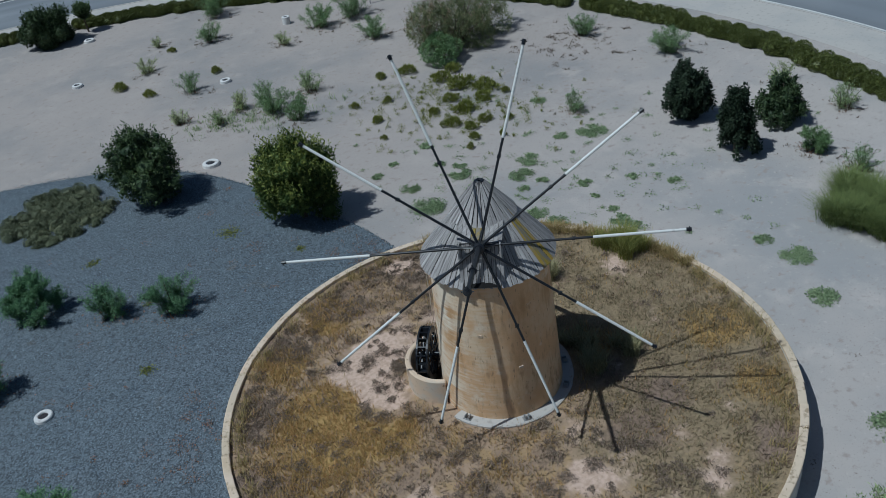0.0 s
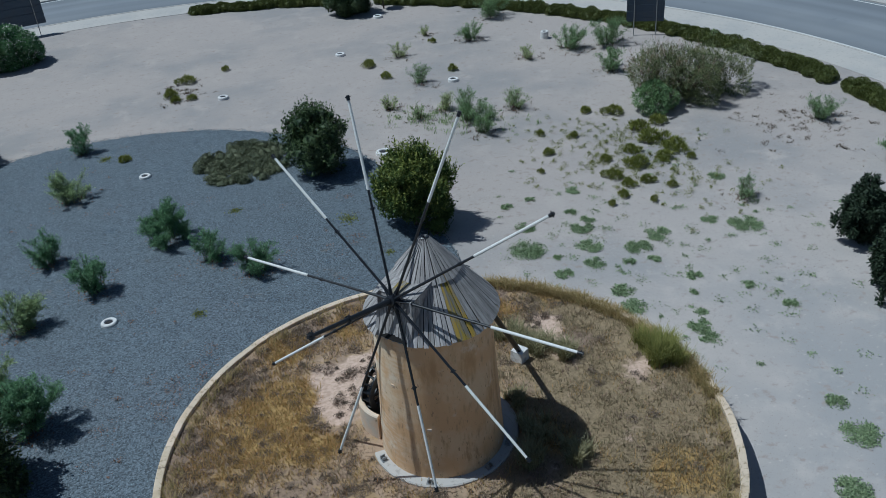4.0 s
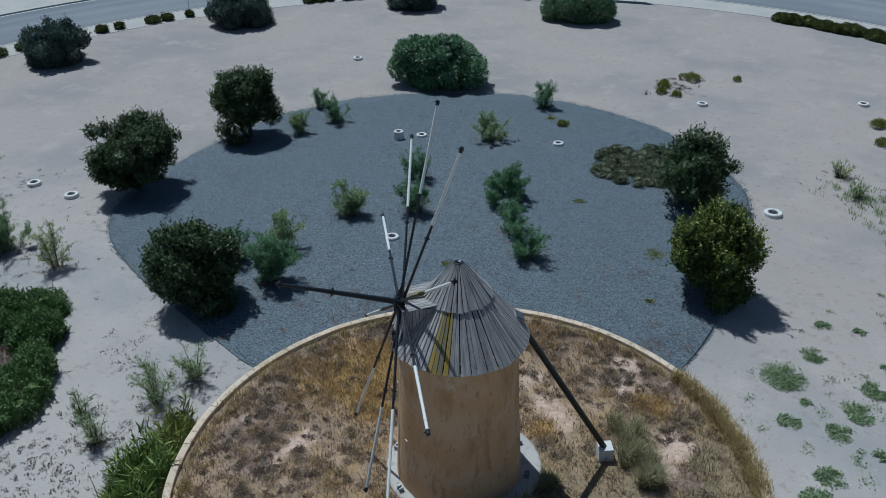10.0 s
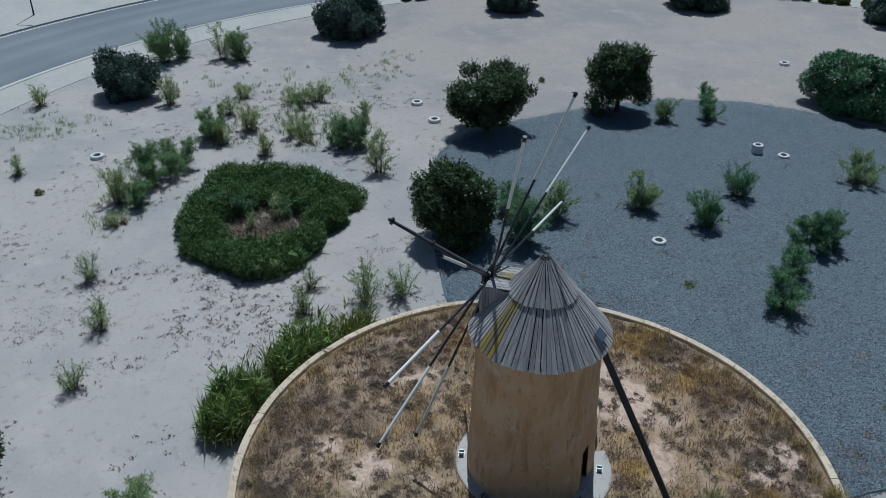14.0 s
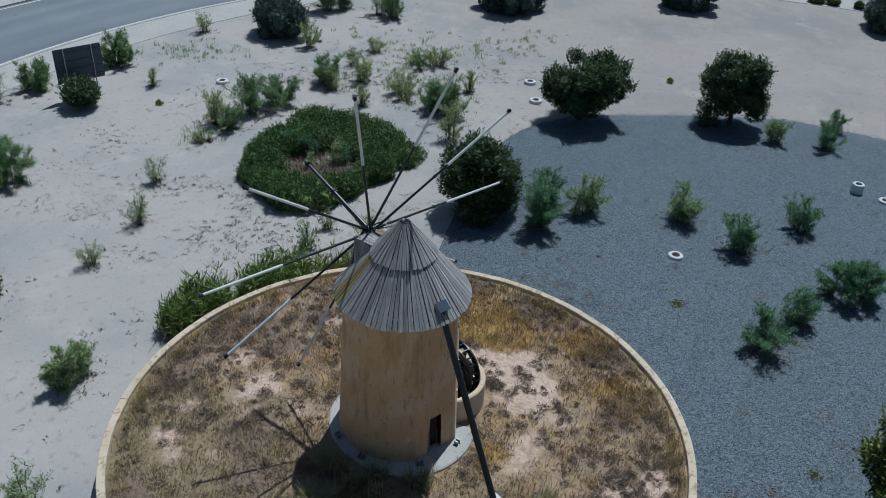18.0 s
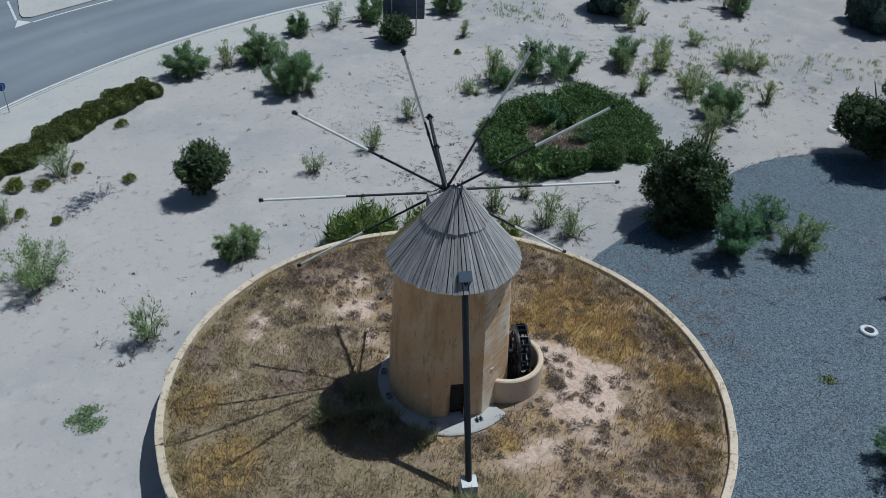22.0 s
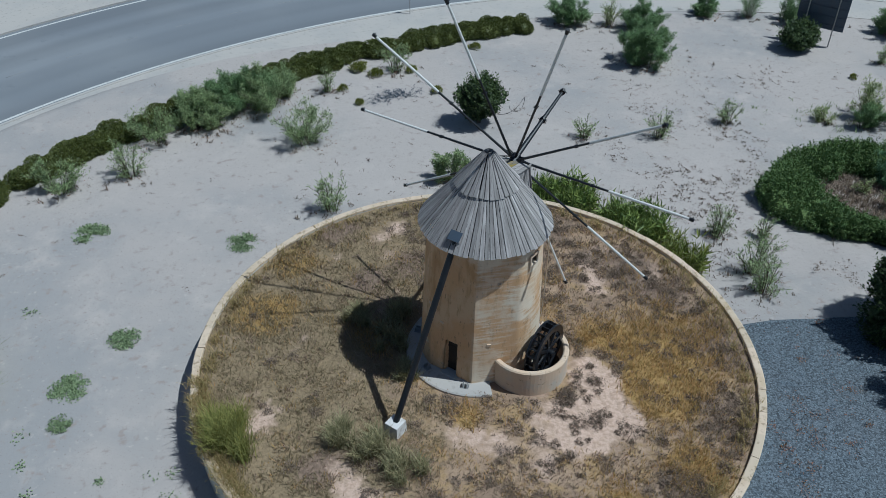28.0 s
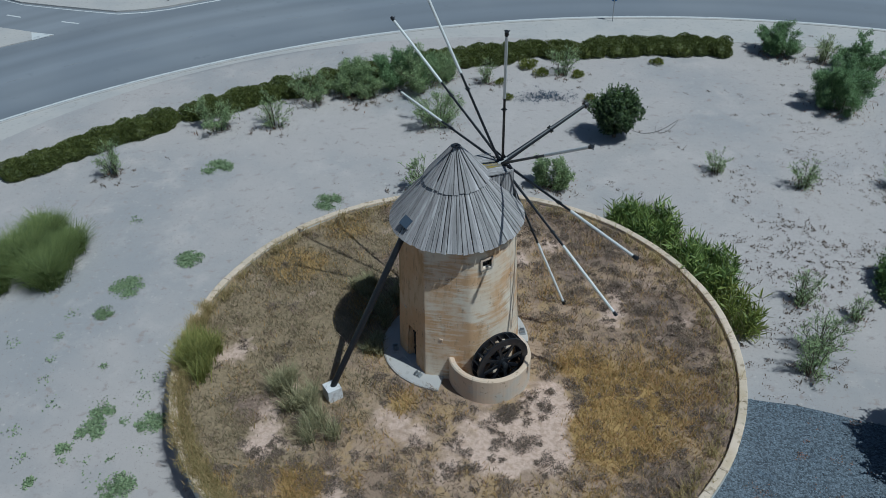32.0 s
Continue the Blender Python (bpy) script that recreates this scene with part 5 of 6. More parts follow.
def sapling(x, y, w, h, seed, mat, label, dens=1.0, name="sapling", cat="sapling", group="feathery saplings", up=0.7, foot=0.2, dead=0, dome=0.5):
    rng = np.random.default_rng(seed)
    t = thing(name, x, y, land_z(x, y), label, cat, group, turn=rng.uniform(0, 360))
    twigs, bits = [], []
    for _ in range(int(min(15, 5 + 2.0 * w))):
        a = rng.uniform(0, 2 * math.pi)
        f = math.sqrt(rng.random())
        r = w * 0.44 * f
        hh = h * (1 - dome * f * f) * rng.uniform(0.78, 1.05)
        c, sn = math.cos(a), math.sin(a)
        q = [Vector((r * foot * c, r * foot * sn, -0.1)), Vector((r * (0.3 + foot * 0.6) * c, r * (0.3 + foot * 0.6) * sn, hh * 0.5)), Vector((r * c, r * sn, hh))]
        bits.append(tube([Vector((0, 0, -0.35))] + q, (0.04, 0.03, 0.02, 0.008), 5, False))
        twigs.append((q[1], q[2]))
        for _ in range(9):
            f0 = rng.uniform(0.15, 1.9)
            b = q[0].lerp(q[1], f0) if f0 < 1 else q[1].lerp(q[2], f0 - 1)
            a2 = rng.uniform(0, 2 * math.pi)
            ln = h * rng.uniform(0.1, 0.26)
            e = b + Vector((math.cos(a2) * ln * 0.75 + c * ln * 0.3, math.sin(a2) * ln * 0.75 + sn * ln * 0.3, ln * rng.uniform(0.25, 1.0)))
            bits.append(tube([b, e], (0.012, 0.005), 4, False))
            twigs.append((b, e))
    part("stem", mesh_from("stems", *join(*bits)), BARK, t)
    n = int(250 * w * h * dens)
    seg = rng.integers(len(twigs), size=n)
    arr = np.array([[tuple(p) for p in q] for q in twigs])
    a, b = arr[seg, 0], arr[seg, 1]
    f = (rng.random(n) ** 0.7)[:, None]
    p = a + (b - a) * f + rng.normal(0, 0.03 + 0.018 * w, (n, 3))
    p[:, 2] = np.maximum(p[:, 2], 0.06)
    way = unit(unit(b - a) * 0.6 + np.column_stack([rng.normal(0, 0.55, (n, 2)), rng.normal(up * 0.5, 0.45, n)]))
    part("foliage", quads_mesh("foliage", leaf_quads(p, way, 0.22, 0.05, rng)), mat, t)
    if dead:
        m = int(dead * w)
        q = np.column_stack([rng.normal(0, w * 0.22, (m, 2)), 0.04 + 0.28 * rng.random(m) ** 2])
        part("dead_foliage", quads_mesh("dead_foliage", leaf_quads(q, unit(rng.normal(0, 1, (m, 3))), 0.17, 0.07, rng)), DEAD_LEAF, t, "reddish-brown dead leaves at the foot")
    return t


SAP = "feathery green sapling growing out of slate gravel"
for i, (x, y, w, h) in enumerate([(-36.1, 37.5, 2.3, 2.9), (-34.8, 41.7, 3.0, 3.2), (-39.0, 44.9, 1.7, 2.4), (-17.8, 43.7, 4.2, 2.7), (-16.6, 55.0, 2.4, 3.3), (-5.5, 22.3, 3.4, 3.0), (-21.4, 22.7, 3.6, 3.3),
                                  (-16.4, 25.6, 3.3, 3.3), (-24.9, 13.0, 2.8, 3.0), (-22.6, 15.6, 3.0, 3.7), (-19.5, 31.6, 2.7, 3.1), (-8.2, 25.5, 3.0, 2.6)]):
    sapling(x, y, w * 1.12, h, 170 + i, LEAF_SAPLING if i % 3 else LEAF_GREY, SAP, 1.9, foot=0.35, dead=70)
sapling(-10.7, 30.7, 4.4, 3.6, 131, LEAF_SAPLING, "bushy green sapling growing out of slate gravel", 4.2, dead=40, foot=0.7, dome=0.65)
sapling(-20.4, 11.6, 3.8, 4.3, 132, LEAF_SAPLING, "tall blue-green feathery sapling beside a dense bush", 3.2, dead=70)
for i, (x, y, w, h) in enumerate([(-35.2, -5.4, 2.4, 2.0), (-36.6, -7.0, 2.0, 1.9), (-33.6, -2.2, 1.8, 1.6)]):
    sapling(x, y, w, h, 190 + i, LEAF_SAPLING, "blue-green feathery shrub growing inside a ring hedge", 2.2, "shrub", "shrub", "feathery shrubs in the ring hedge", 0.9, 0.5)
BUSHES = [(-30.8, -29.4, 6.4, 4.3), (-29.2, -40.2, 4.6, 3.4), (-57.3, -25.6, 4.6, 3.4), (-50.4, -32.0, 4.0, 3.2), (-6.5, -18.2, 3.2, 2.7), (33.9, -3.2, 2.8, 2.2), (-43.2, -36.5, 3.4, 2.4), (-34.7, -35.6, 4.6, 3.6), (4.6, -35.6, 7.5, 3.2), (8.6, -33.4, 5.2, 3.2), (1.2, -36.4, 4.0, 2.8)]
for i, (x, y, w, h) in enumerate(BUSHES):
    sapling(x, y, w, h, 140 + i, LEAF_GREY if i in (4, 9, 10) else LEAF_BUSH, "loose green shrub with many thin stems on pale sand", 4.2, "shrub", "shrub", "loose green shrubs", 0.7, 0.6, 60, 0.7)

WISPS_NORTH = [(19.2, 55.4, 3.2), (13.8, 49.5, 2.4), (24.9, 42.9, 3.2), (19.8, 42.9, 4.6), (19.7, 38.9, 3.6), (18.3, 46.3, 2.9), (30.3, 66.4, 3.6), (33.0, 56.3, 2.4), (39.0, 47.6, 3.9), (38.6, 56.7, 4.5),
               (43.0, 55.3, 5.2), (36.3, 74.1, 5.2), (31.9, 16.6, 2.6), (26.1, 71.5, 1.9), (53.6, 49.2, 2.1), (48.0, 25.8, 3.4), (15.5, 45.5, 2.2), (20.3, 65.4, 2.7), (47.4, 15.3, 4.4), (44.1, 3.2, 3.2), (41.9, -2.7, 3.0), (32.7, -7.1, 2.7)]
WISPS_WEST = [(-51.1, -21.0, 1.8), (-67.7, -18.0, 2.5), (-46.9, -34.7, 3.1), (-32.5, -38.0, 2.6), (-64.6, -5.0, 1.6), (-55.5, 6.0, 2.0), (-57.0, -1.0, 2.2), (-33.6, -3.0, 2.2), (-35.8, -5.0, 1.8), (-33.0, -5.4, 1.5)]
WILD_WEST = [(-76.1, -3.6, 3.6, 5.3), (-77.0, -1.7, 2.9, 3.6), (-74.7, 2.5, 2.2, 4.3), (-73.3, 4.4, 3.1, 3.8), (-62.5, -5.9, 1.7, 3.6), (-46.0, -8.5, 3.6, 3.9), (-44.5, -11.0, 3.3, 3.8), (-41.0, -12.8, 3.0, 2.3), (-41.8, -14.0, 2.4, 3.7), (-52.1, -3.8, 3.4, 3.4), (-49.9, -3.3, 2.2, 2.2), (-52.2, -0.2, 2.6, 3.1),
             (-61.0, 1.4, 2.1, 1.7), (-45.7, -0.6, 1.6, 2.5), (-49.0, 3.7, 3.4, 2.6), (-46.9, 3.7, 2.0, 2.2), (-44.4, 6.3, 3.2, 3.4), (-42.8, 7.8, 3.1, 3.6), (-37.1, 7.2, 2.0, 3.7), (-56.8, 8.1, 3.7, 2.1), (-57.6, 5.9, 3.3, 1.6), (-38.1, -14.5, 1.9, 1.3), (-49.0, 10.5, 1.5, 2.3)]
WISPS_SOUTH = [(-30.6, -17.4, 2.2), (-24.2, -17.6, 2.4), (-18.7, -19.8, 1.9), (2.6, -18.0, 2.8), (-9.2, -36.2, 2.9), (-18.4, 1.3, 2.6), (-19.6, -1.0, 3.0), (-20.0, -5.2, 2.2), (1.5, -27.5, 4.4),
               (19.5, -27.6, 3.6), (12.2, -32.2, 3.8), (3.0, -34.0, 5.2), (7.8, -32.6, 3.3), (14.6, -27.6, 2.9), (25.6, -20.7, 2.7), (8.3, -35.0, 2.5), (-2.6, -35.0, 2.0), (-22.8, -3.8, 1.6)]
for i, (x, y, w, h) in enumerate(WILD_WEST):
    lush = i in (0, 1, 3, 5, 6, 7, 9, 16, 17)
    sapling(x, y, w * 1.3, h, 360 + i, LEAF_BUSH if lush else LEAF_WILD, "tall leafy green wild shrub on pale sand" if lush else "thin yellow-green wild shrub on pale sand", 2.4 if lush else 1.1, "wild_shrub", "shrub", "wild shrubs west of the mill", 0.8, 0.35, 15)
for j, some in enumerate((WISPS_NORTH, WISPS_WEST, WISPS_SOUTH)):
    for i, (x, y, w) in enumerate(some):
        dense = w > 3.25
        sapling(x, y, w * (1.2 if dense or j == 0 else 1.0), w * (0.68 if j == 0 else 0.75 if dense else 1.08), 200 + 40 * j + i, LEAF_GREY if j == 2 else LEAF_BUSH if dense or (i + j) % 3 == 0 else LEAF_WILD if i % 2 else LEAF_GREY, "bushy green wild shrub on pale sand" if dense else "thin straggly grey-green shrub on pale sand", (1.0 if dense else 0.62) if j == 2 else 1.1 if dense else 0.75, "wild_shrub", "shrub", "straggly wild shrubs", 0.7, 0.3, 12)


def tuft_mesh(rng, mat):
    """A small rounded bush of upright leafy sprigs, about 1.2 m across."""
    lumps = [(0.0, 0.0, 0.16, 0.34, 0.34, 0.42)] + [(rng.normal(0, 0.25), rng.normal(0, 0.25), rng.uniform(0.04, 0.16), s, s, s * 1.1) for s in rng.uniform(0.14, 0.28, 7)]
    p, n = on_lumps(lumps, 620, rng, 0.4)
    m = quads_mesh("foliage", leaf_quads(p, unit(n * 0.6 + np.array([0, 0, 1.3])), 0.26, 0.055, rng))
    m.materials.append(mat)
    return m


rng = np.random.default_rng(5)
TUFT = [tuft_mesh(rng, LEAF_TUFT) for _ in range(3)]
TUFTS = [(30.3, 38.2, 1.4), (32.5, 36.6, 2.3), (29.1, 28.2, 1.8), (32.5, 32.0, 2.5), (32.1, 29.4, 3.0), (32.9, 27.0, 2.8), (28.1, 25.5, 2.4), (25.1, 24.5, 1.9), (23.9, 35.4, 1.1), (22.5, 31.2, 1.3), (30.8, 25.5, 2.0),
         (25.4, 22.7, 1.4), (32.9, 24.5, 1.0), (27.1, 22.5, 1.4), (34.6, 32.5, 2.2), (26.4, 33.5, 1.1), (20.2, 28.1, 0.7), (26.1, 27.6, 1.3), (24.0, 21.1, 1.2), (16.0, 64.0, 2.1), (16.6, 59.3, 1.6), (24.0, 57.4, 1.5)]
TUFTS_FAR = [(25.8, 68.3, 1.1), (-13.0, 50.5, 1.5), (-6.7, 67.3, 2.1), (-4.4, 70.8, 2.5), (-4.6, 64.6, 1.4), (-6.4, 65.2, 1.6), (25.7, 19.4, 0.8), (22.5, 20.3, 0.8), (28.4, 20.8, 1.0), (-6.3, -37.9, 1.9), (-7.5, -36.2, 1.5), (-10.5, -35.8, 1.3),
             (-3.8, -34.7, 1.1), (-4.2, -31.8, 0.9), (-11.1, -31.3, 1.2), (-17.9, -38.1, 1.3), (0.6, 72.8, 1.2), (-51.7, 32.7, 0.9), (-46.3, -19.7, 0.8), (-59.0, -1.4, 0.9)]
tuft_no = 0
for x, y, w in TUFTS + TUFTS_FAR:
    t = thing("green_tuft", x, y, land_z(x, y), "small bright olive-green tufted shrub on sand", "shrub", "olive-green tufts", turn=rng.uniform(0, 360))
    t.scale = (w / 1.5, w / 1.5, 0.45 + 0.36 * w)
    part("foliage", TUFT[tuft_no % 3], None, t)
    tuft_no += 1
scatter = []
for _ in range(360):
    x, y = rng.normal(28.0, 3.3), rng.normal(27.0, 4.6)
    n, wide = int(rng.integers(16, 60)), rng.uniform(0.07, 0.2)
    p = np.column_stack([rng.normal(x, wide, n), rng.normal(y, wide, n), land_z(x, y) + rng.uniform(0.15, 0.4) * rng.random(n)])
    scatter.append(leaf_quads(p, unit(np.column_stack([rng.normal(0, 0.5, (n, 2)), np.full(n, 0.8)])), 0.12, 0.045, rng))
tagged(part("green_sprouts", quads_mesh("green_sprouts", np.concatenate(scatter)), LEAF_TUFT), "scatter of small olive-green sprouts on sand", "sprouts", kind="stuff")

COVERS_EAST = [(13.3, 17.2, 2.9), (14.7, 20.2, 1.7), (16.9, 13.5, 1.6), (17.7, 15.6, 1.9), (18.5, 18.2, 1.9), (20.7, 13.9, 2.1), (23.0, 14.9, 2.1), (16.8, 9.6, 1.7), (21.0, 23.9, 1.4), (14.2, 13.2, 1.4), (19.0, 12.5, 1.0),
               (29.5, 13.1, 2.6), (32.5, 20.6, 1.5), (24.4, 6.5, 1.0), (18.9, 4.2, 1.6), (25.4, 3.5, 1.1), (17.1, 24.1, 0.9), (14.9, 23.8, 1.1), (18.9, 20.7, 1.1), (27.6, 14.9, 1.3), (20.8, 12.0, 1.0), (14.9, 15.2, 0.8)]
COVERS_SOUTH = [(18.0, -21.4, 2.4), (9.1, -16.5, 2.2), (17.3, -10.2, 1.9), (20.5, -7.4, 2.2), (21.2, -5.0, 1.3), (18.6, 3.0, 1.4), (15.9, 3.6, 1.7), (19.8, 5.3, 0.9), (16.4, 7.7, 1.9), (20.8, 7.3, 0.6), (19.6, 19.2, 1.2), (22.0, 9.0, 1.2)]
for i, (x, y, w) in enumerate(COVERS_EAST + COVERS_SOUTH):
    t = thing("ground_cover", x, y, land_z(x, y), "flat spreading patch of pale green creeping plant on sand", "ground cover", "creeping plants", turn=rng.uniform(0, 360))
    n = int(340 * w * w) + 90
    arms = rng.uniform(0, 2 * math.pi, 9)
    a = rng.choice(arms, n) + rng.normal(0, 0.3, n)
    r = w / 2 * rng.random(n) ** 0.6 * rng.uniform(0.6, 1.08, n)
    p = np.column_stack([r * np.cos(a), r * np.sin(a), 0.02 + 0.07 * rng.random(n)])
    nn = unit(np.column_stack([rng.normal(0, 1, (n, 2)), np.full(n, 0.2)]))
    part("foliage", quads_mesh("foliage", leaf_quads(p, nn, 0.12, 0.09, rng)), LEAF_COVER, t)

for x, y, w in ((-5.2, 33.3, 1.0), (2.7, 27.4, 1.7), (-14.6, 52.0, 1.2), (-6.0, 24.6, 0.8), (-10.0, 18.5, 0.9), (4.0, 21.0, 0.8)):
    t = thing("yellow_moss_plant", x, y, land_z(x, y), "tiny low yellow-green plant on slate gravel", "plant", "low plants on gravel", turn=rng.uniform(0, 360))
    n = int(150 * w * w) + 60
    p = np.column_stack([rng.normal(0, w * 0.25, (n, 2)), 0.03 + 0.1 * rng.random(n)])
    nn = unit(np.column_stack([rng.normal(0, 1, (n, 2)), np.full(n, 0.6)]))
    part("foliage", quads_mesh("foliage", leaf_quads(p, nn, 0.13, 0.07, rng)), LEAF_TUFT, t)

rows = []
for x0, y0, x1, y1, wide, n in ((-55.5, 3.5, -66.2, 23.1, 2.2, 110), (-61.1, -22.2, -60.4, -14.0, 1.4, 70), (-52.0, -1.0, -47.0, 9.0, 3.0, 90), (-44.0, -14.0, -34.0, -17.0, 1.6, 40), (-70.0, 0.0, -60.0, 8.0, 3.0, 60), (14.5, 47.5, 21.5, 39.5, 1.9, 150)):
    for _ in range(n):
        f = rng.random()
        x, y = x0 + (x1 - x0) * f + rng.normal(0, wide), y0 + (y1 - y0) * f + rng.normal(0, wide)
        m = int(rng.integers(4, 18))
        base = np.column_stack([rng.normal(x, 0.2, m), rng.normal(y, 0.2, m), np.full(m, land_z(x, y))])
        rows.append(blade_quads(rng, base, rng.uniform(0.12, 0.5), 0.045, 1.1))
tagged(part("pale_sprouts", quads_mesh("pale_sprouts", np.concatenate(rows)), LEAF_GREY), "low pale green sprouts and weeds scattered on sand", "sprouts", kind="stuff")

tiny = []
for _ in range(130):
    x, y = rng.normal(22, 6.5), rng.normal(13, 8.5)
    if math.hypot(x, y) < 16:
        continue
    m, wide = int(rng.integers(14, 50)), rng.uniform(0.1, 0.3)
    p = np.column_stack([rng.normal(x, wide, m), rng.normal(y, wide, m), land_z(x, y) + 0.02 + 0.06 * rng.random(m)])
    tiny.append(leaf_quads(p, unit(np.column_stack([rng.normal(0, 1, (m, 2)), np.full(m, 0.2)])), 0.12, 0.08, rng))
tagged(part("creeping_seedlings", quads_mesh("creeping_seedlings", np.concatenate(tiny)), LEAF_COVER), "tiny pale green creeping seedlings scattered on sand", "seedlings", kind="stuff")

# dead branch on the sand
branch = [(-26.0, -0.6), (-27.2, -2.2), (-28.3, -4.0), (-29.2, -5.7)]
bits = [tube([(x, y, land_z(x, y) + 0.06 + 0.05 * (k % 2)) for k, (x, y) in enumerate(branch)], (0.015, 0.025, 0.035, 0.03), 6)]
bits += [tube([(-28.3, -4.0, land_z(-28, -4) + 0.08), (-28.3 + dx, -4.0 + dy, land_z(-28, -4) + 0.16)], (0.02, 0.006), 5) for dx, dy in ((0.9, -0.5), (-0.9, 0.2), (0.5, -1.3), (-0.5, -1.2))]
tagged(part("dead_branch", mesh_from("dead_branch", *join(*bits)), BARK), "thin dead branch with bare twigs lying on sand", "branch")

# loose cable on the sand
cable = [(-15.0 + 1.5 * math.cos(a * 1.1) - 0.35 * a, -26.6 + 1.0 * math.sin(a * 1.6), 0.2) for a in np.linspace(0, 6.0, 40)]
cable = [(x, y, land_z(x, y) + 0.03) for x, y, _ in cable]
tagged(part("cable", mesh_from("cable", *tube(cable, [0.013] * len(cable), 6)), BLACK), "thin loosely coiled black cable lying on sand", "cable")

# ring hedge west of the mill
RING_C = (-34.6, -3.4)
RING_R = [(-78, 7.4), (-52, 8.3), (-30, 9.8), (-18, 10.0), (-5, 9.0), (16, 7.0), (30, 6.3), (50, 7.0), (80, 7.7), (105, 6.8), (135, 6.4), (160, 6.9), (190, 8.4), (215, 7.0), (240, 6.4), (262, 6.8), (282, 7.4)]
HOLLOW = (-32.2, -4.3)


def ring_r(a):
    a = (a + 78) % 360 - 78
    for (a0, r0), (a1, r1) in zip(RING_R, RING_R[1:]):
        if a0 <= a <= a1:
            return r0 + (r1 - r0) * (a - a0) / (a1 - a0)
    return 7.0


rng = np.random.default_rng(9)
for k in range(16):
    a0 = 360 * k / 16
    t = thing("ring_hedge_bush", RING_C[0] + 5.4 * math.cos(radians(a0 + 11)), RING_C[1] + 5.4 * math.sin(radians(a0 + 11)), land_z(*RING_C), "dense low green bush forming part of a ring hedge", "bush", "bushes of the ring hedge")
    lumps = []
    while len(lumps) < 34:
        a = a0 + rng.uniform(-2, 24.5)
        s = rng.uniform(0.4, 0.95)
        ro = ring_r(a) + 0.7 * noise.noise(Vector((math.cos(radians(a)) * 3, math.sin(radians(a)) * 3, 9.0)))
        r = max(0.5, ro - s * 0.8) * math.sqrt(rng.uniform(0.06, 1.0))
        x, y = RING_C[0] + r * math.cos(radians(a)), RING_C[1] + r * math.sin(radians(a))
        if math.hypot(x - HOLLOW[0], (y - HOLLOW[1]) * 0.9) < 3.0 + 0.8 * s + 0.8 * noise.noise(Vector((x * 0.7, y * 0.7, 5.0))):
            continue
        tall = 0.8 + 0.85 * noise.noise(Vector((x * 0.45, y * 0.45, 1.0)))
        lumps.append((x - t.location.x, y - t.location.y, tall * rng.uniform(0.15, 0.8), s, s, s * 1.05))
    part("stem", stems_mesh("stems", rng, 8, 0.9, 1.3, 0.03), BARK, t)
    add_leaves("crown", lumps, 5200, 0.2, 0.09, LEAF_RING, t, rng, 0.3, core=0.66)
    shoots("outer_foliage", lumps, 520, 0.4, 0.2, 0.08, LEAF_RING, t, rng, 0.6, 7)
dry = []
for _ in range(2200):
    a, r = rng.uniform(0, 2 * math.pi), 4.6 * math.sqrt(rng.random())
    x, y = HOLLOW[0] + r * math.cos(a), HOLLOW[1] + r * math.sin(a)
    base = np.column_stack([rng.normal(x, 0.1, 7), rng.normal(y, 0.1, 7), np.full(7, land_z(x, y))])
    dry.append(blade_quads(rng, base, rng.uniform(0.12, 0.4), 0.045, 1.3))
tagged(part("dry_litter", quads_mesh("dry_litter", np.concatenate(dry)), DRY_LITTER), "dead brown twigs inside the ring hedge", "litter", kind="stuff")

# olive mat on the gravel
rng = np.random.default_rng(10)
mat_plant = thing("mat_shrub", -2.7, 42.8, land_z(-2.7, 42.8), "low spreading mat of dull olive shrubs on slate gravel", "shrub")
lumps = []
for _ in range(110):
    a, r = rng.uniform(0, 2 * math.pi), math.sqrt(rng.random())
    lumps.append((r * 4.1 * math.cos(a), r * 4.3 * math.sin(a), 0.15, rng.uniform(0.4, 0.8), rng.uniform(0.4, 0.8), rng.uniform(0.4, 0.8)))
add_leaves("crown", lumps, 42000, 0.1, 0.05, LEAF_MAT, mat_plant, rng, 0.2, core=0.8)

# hedges along the inner pavement
HEDGES = [(-56.4, -46.0), (-63.6, -57.3), (-70.5, -63.8), (-85.0, -72.2), (-96.1, -85.3), (-39.0, -29.0), (-28.4, -19.0), (-18.6, -8.0), (-7.6, -1.0), (0.8, 12.0), (12.5, 22.0), (22.5, 33.0), (33.4, 43.0), (43.4, 54.0), (59.6, 65.9), (66.6, 76.2)]
for k, (a0, a1) in enumerate(HEDGES):
    am = radians((a0 + a1) / 2)
    cx, cy = HEDGE_C[0] + 72.7 * math.cos(am), HEDGE_C[1] + 72.7 * math.sin(am)
    t = thing("hedge", cx, cy, land_z(cx, cy), "low clipped dark olive-green hedge along the roundabout edge", "hedge", "hedges along the pavement")
    rng = np.random.default_rng(300 + k)
    lumps, n = [], int((a1 - a0) * 9)
    for i in range(n):
        a = radians(a0 + (a1 - a0) * (i + rng.random()) / n)
        r = 72.7 + rng.uniform(-0.85, 1.4 if k in (3, 4) else 0.85)
        s = rng.uniform(0.5, 0.85)
        lumps.append((HEDGE_C[0] + r * math.cos(a) - cx, HEDGE_C[1] + r * math.sin(a) - cy, rng.uniform(0.2, 0.5), s, s, s * 0.85))
    add_leaves("foliage", lumps, int((a1 - a0) * 3000), 0.13, 0.085, LEAF_HEDGE, t, rng, 0.25, core=0.78)
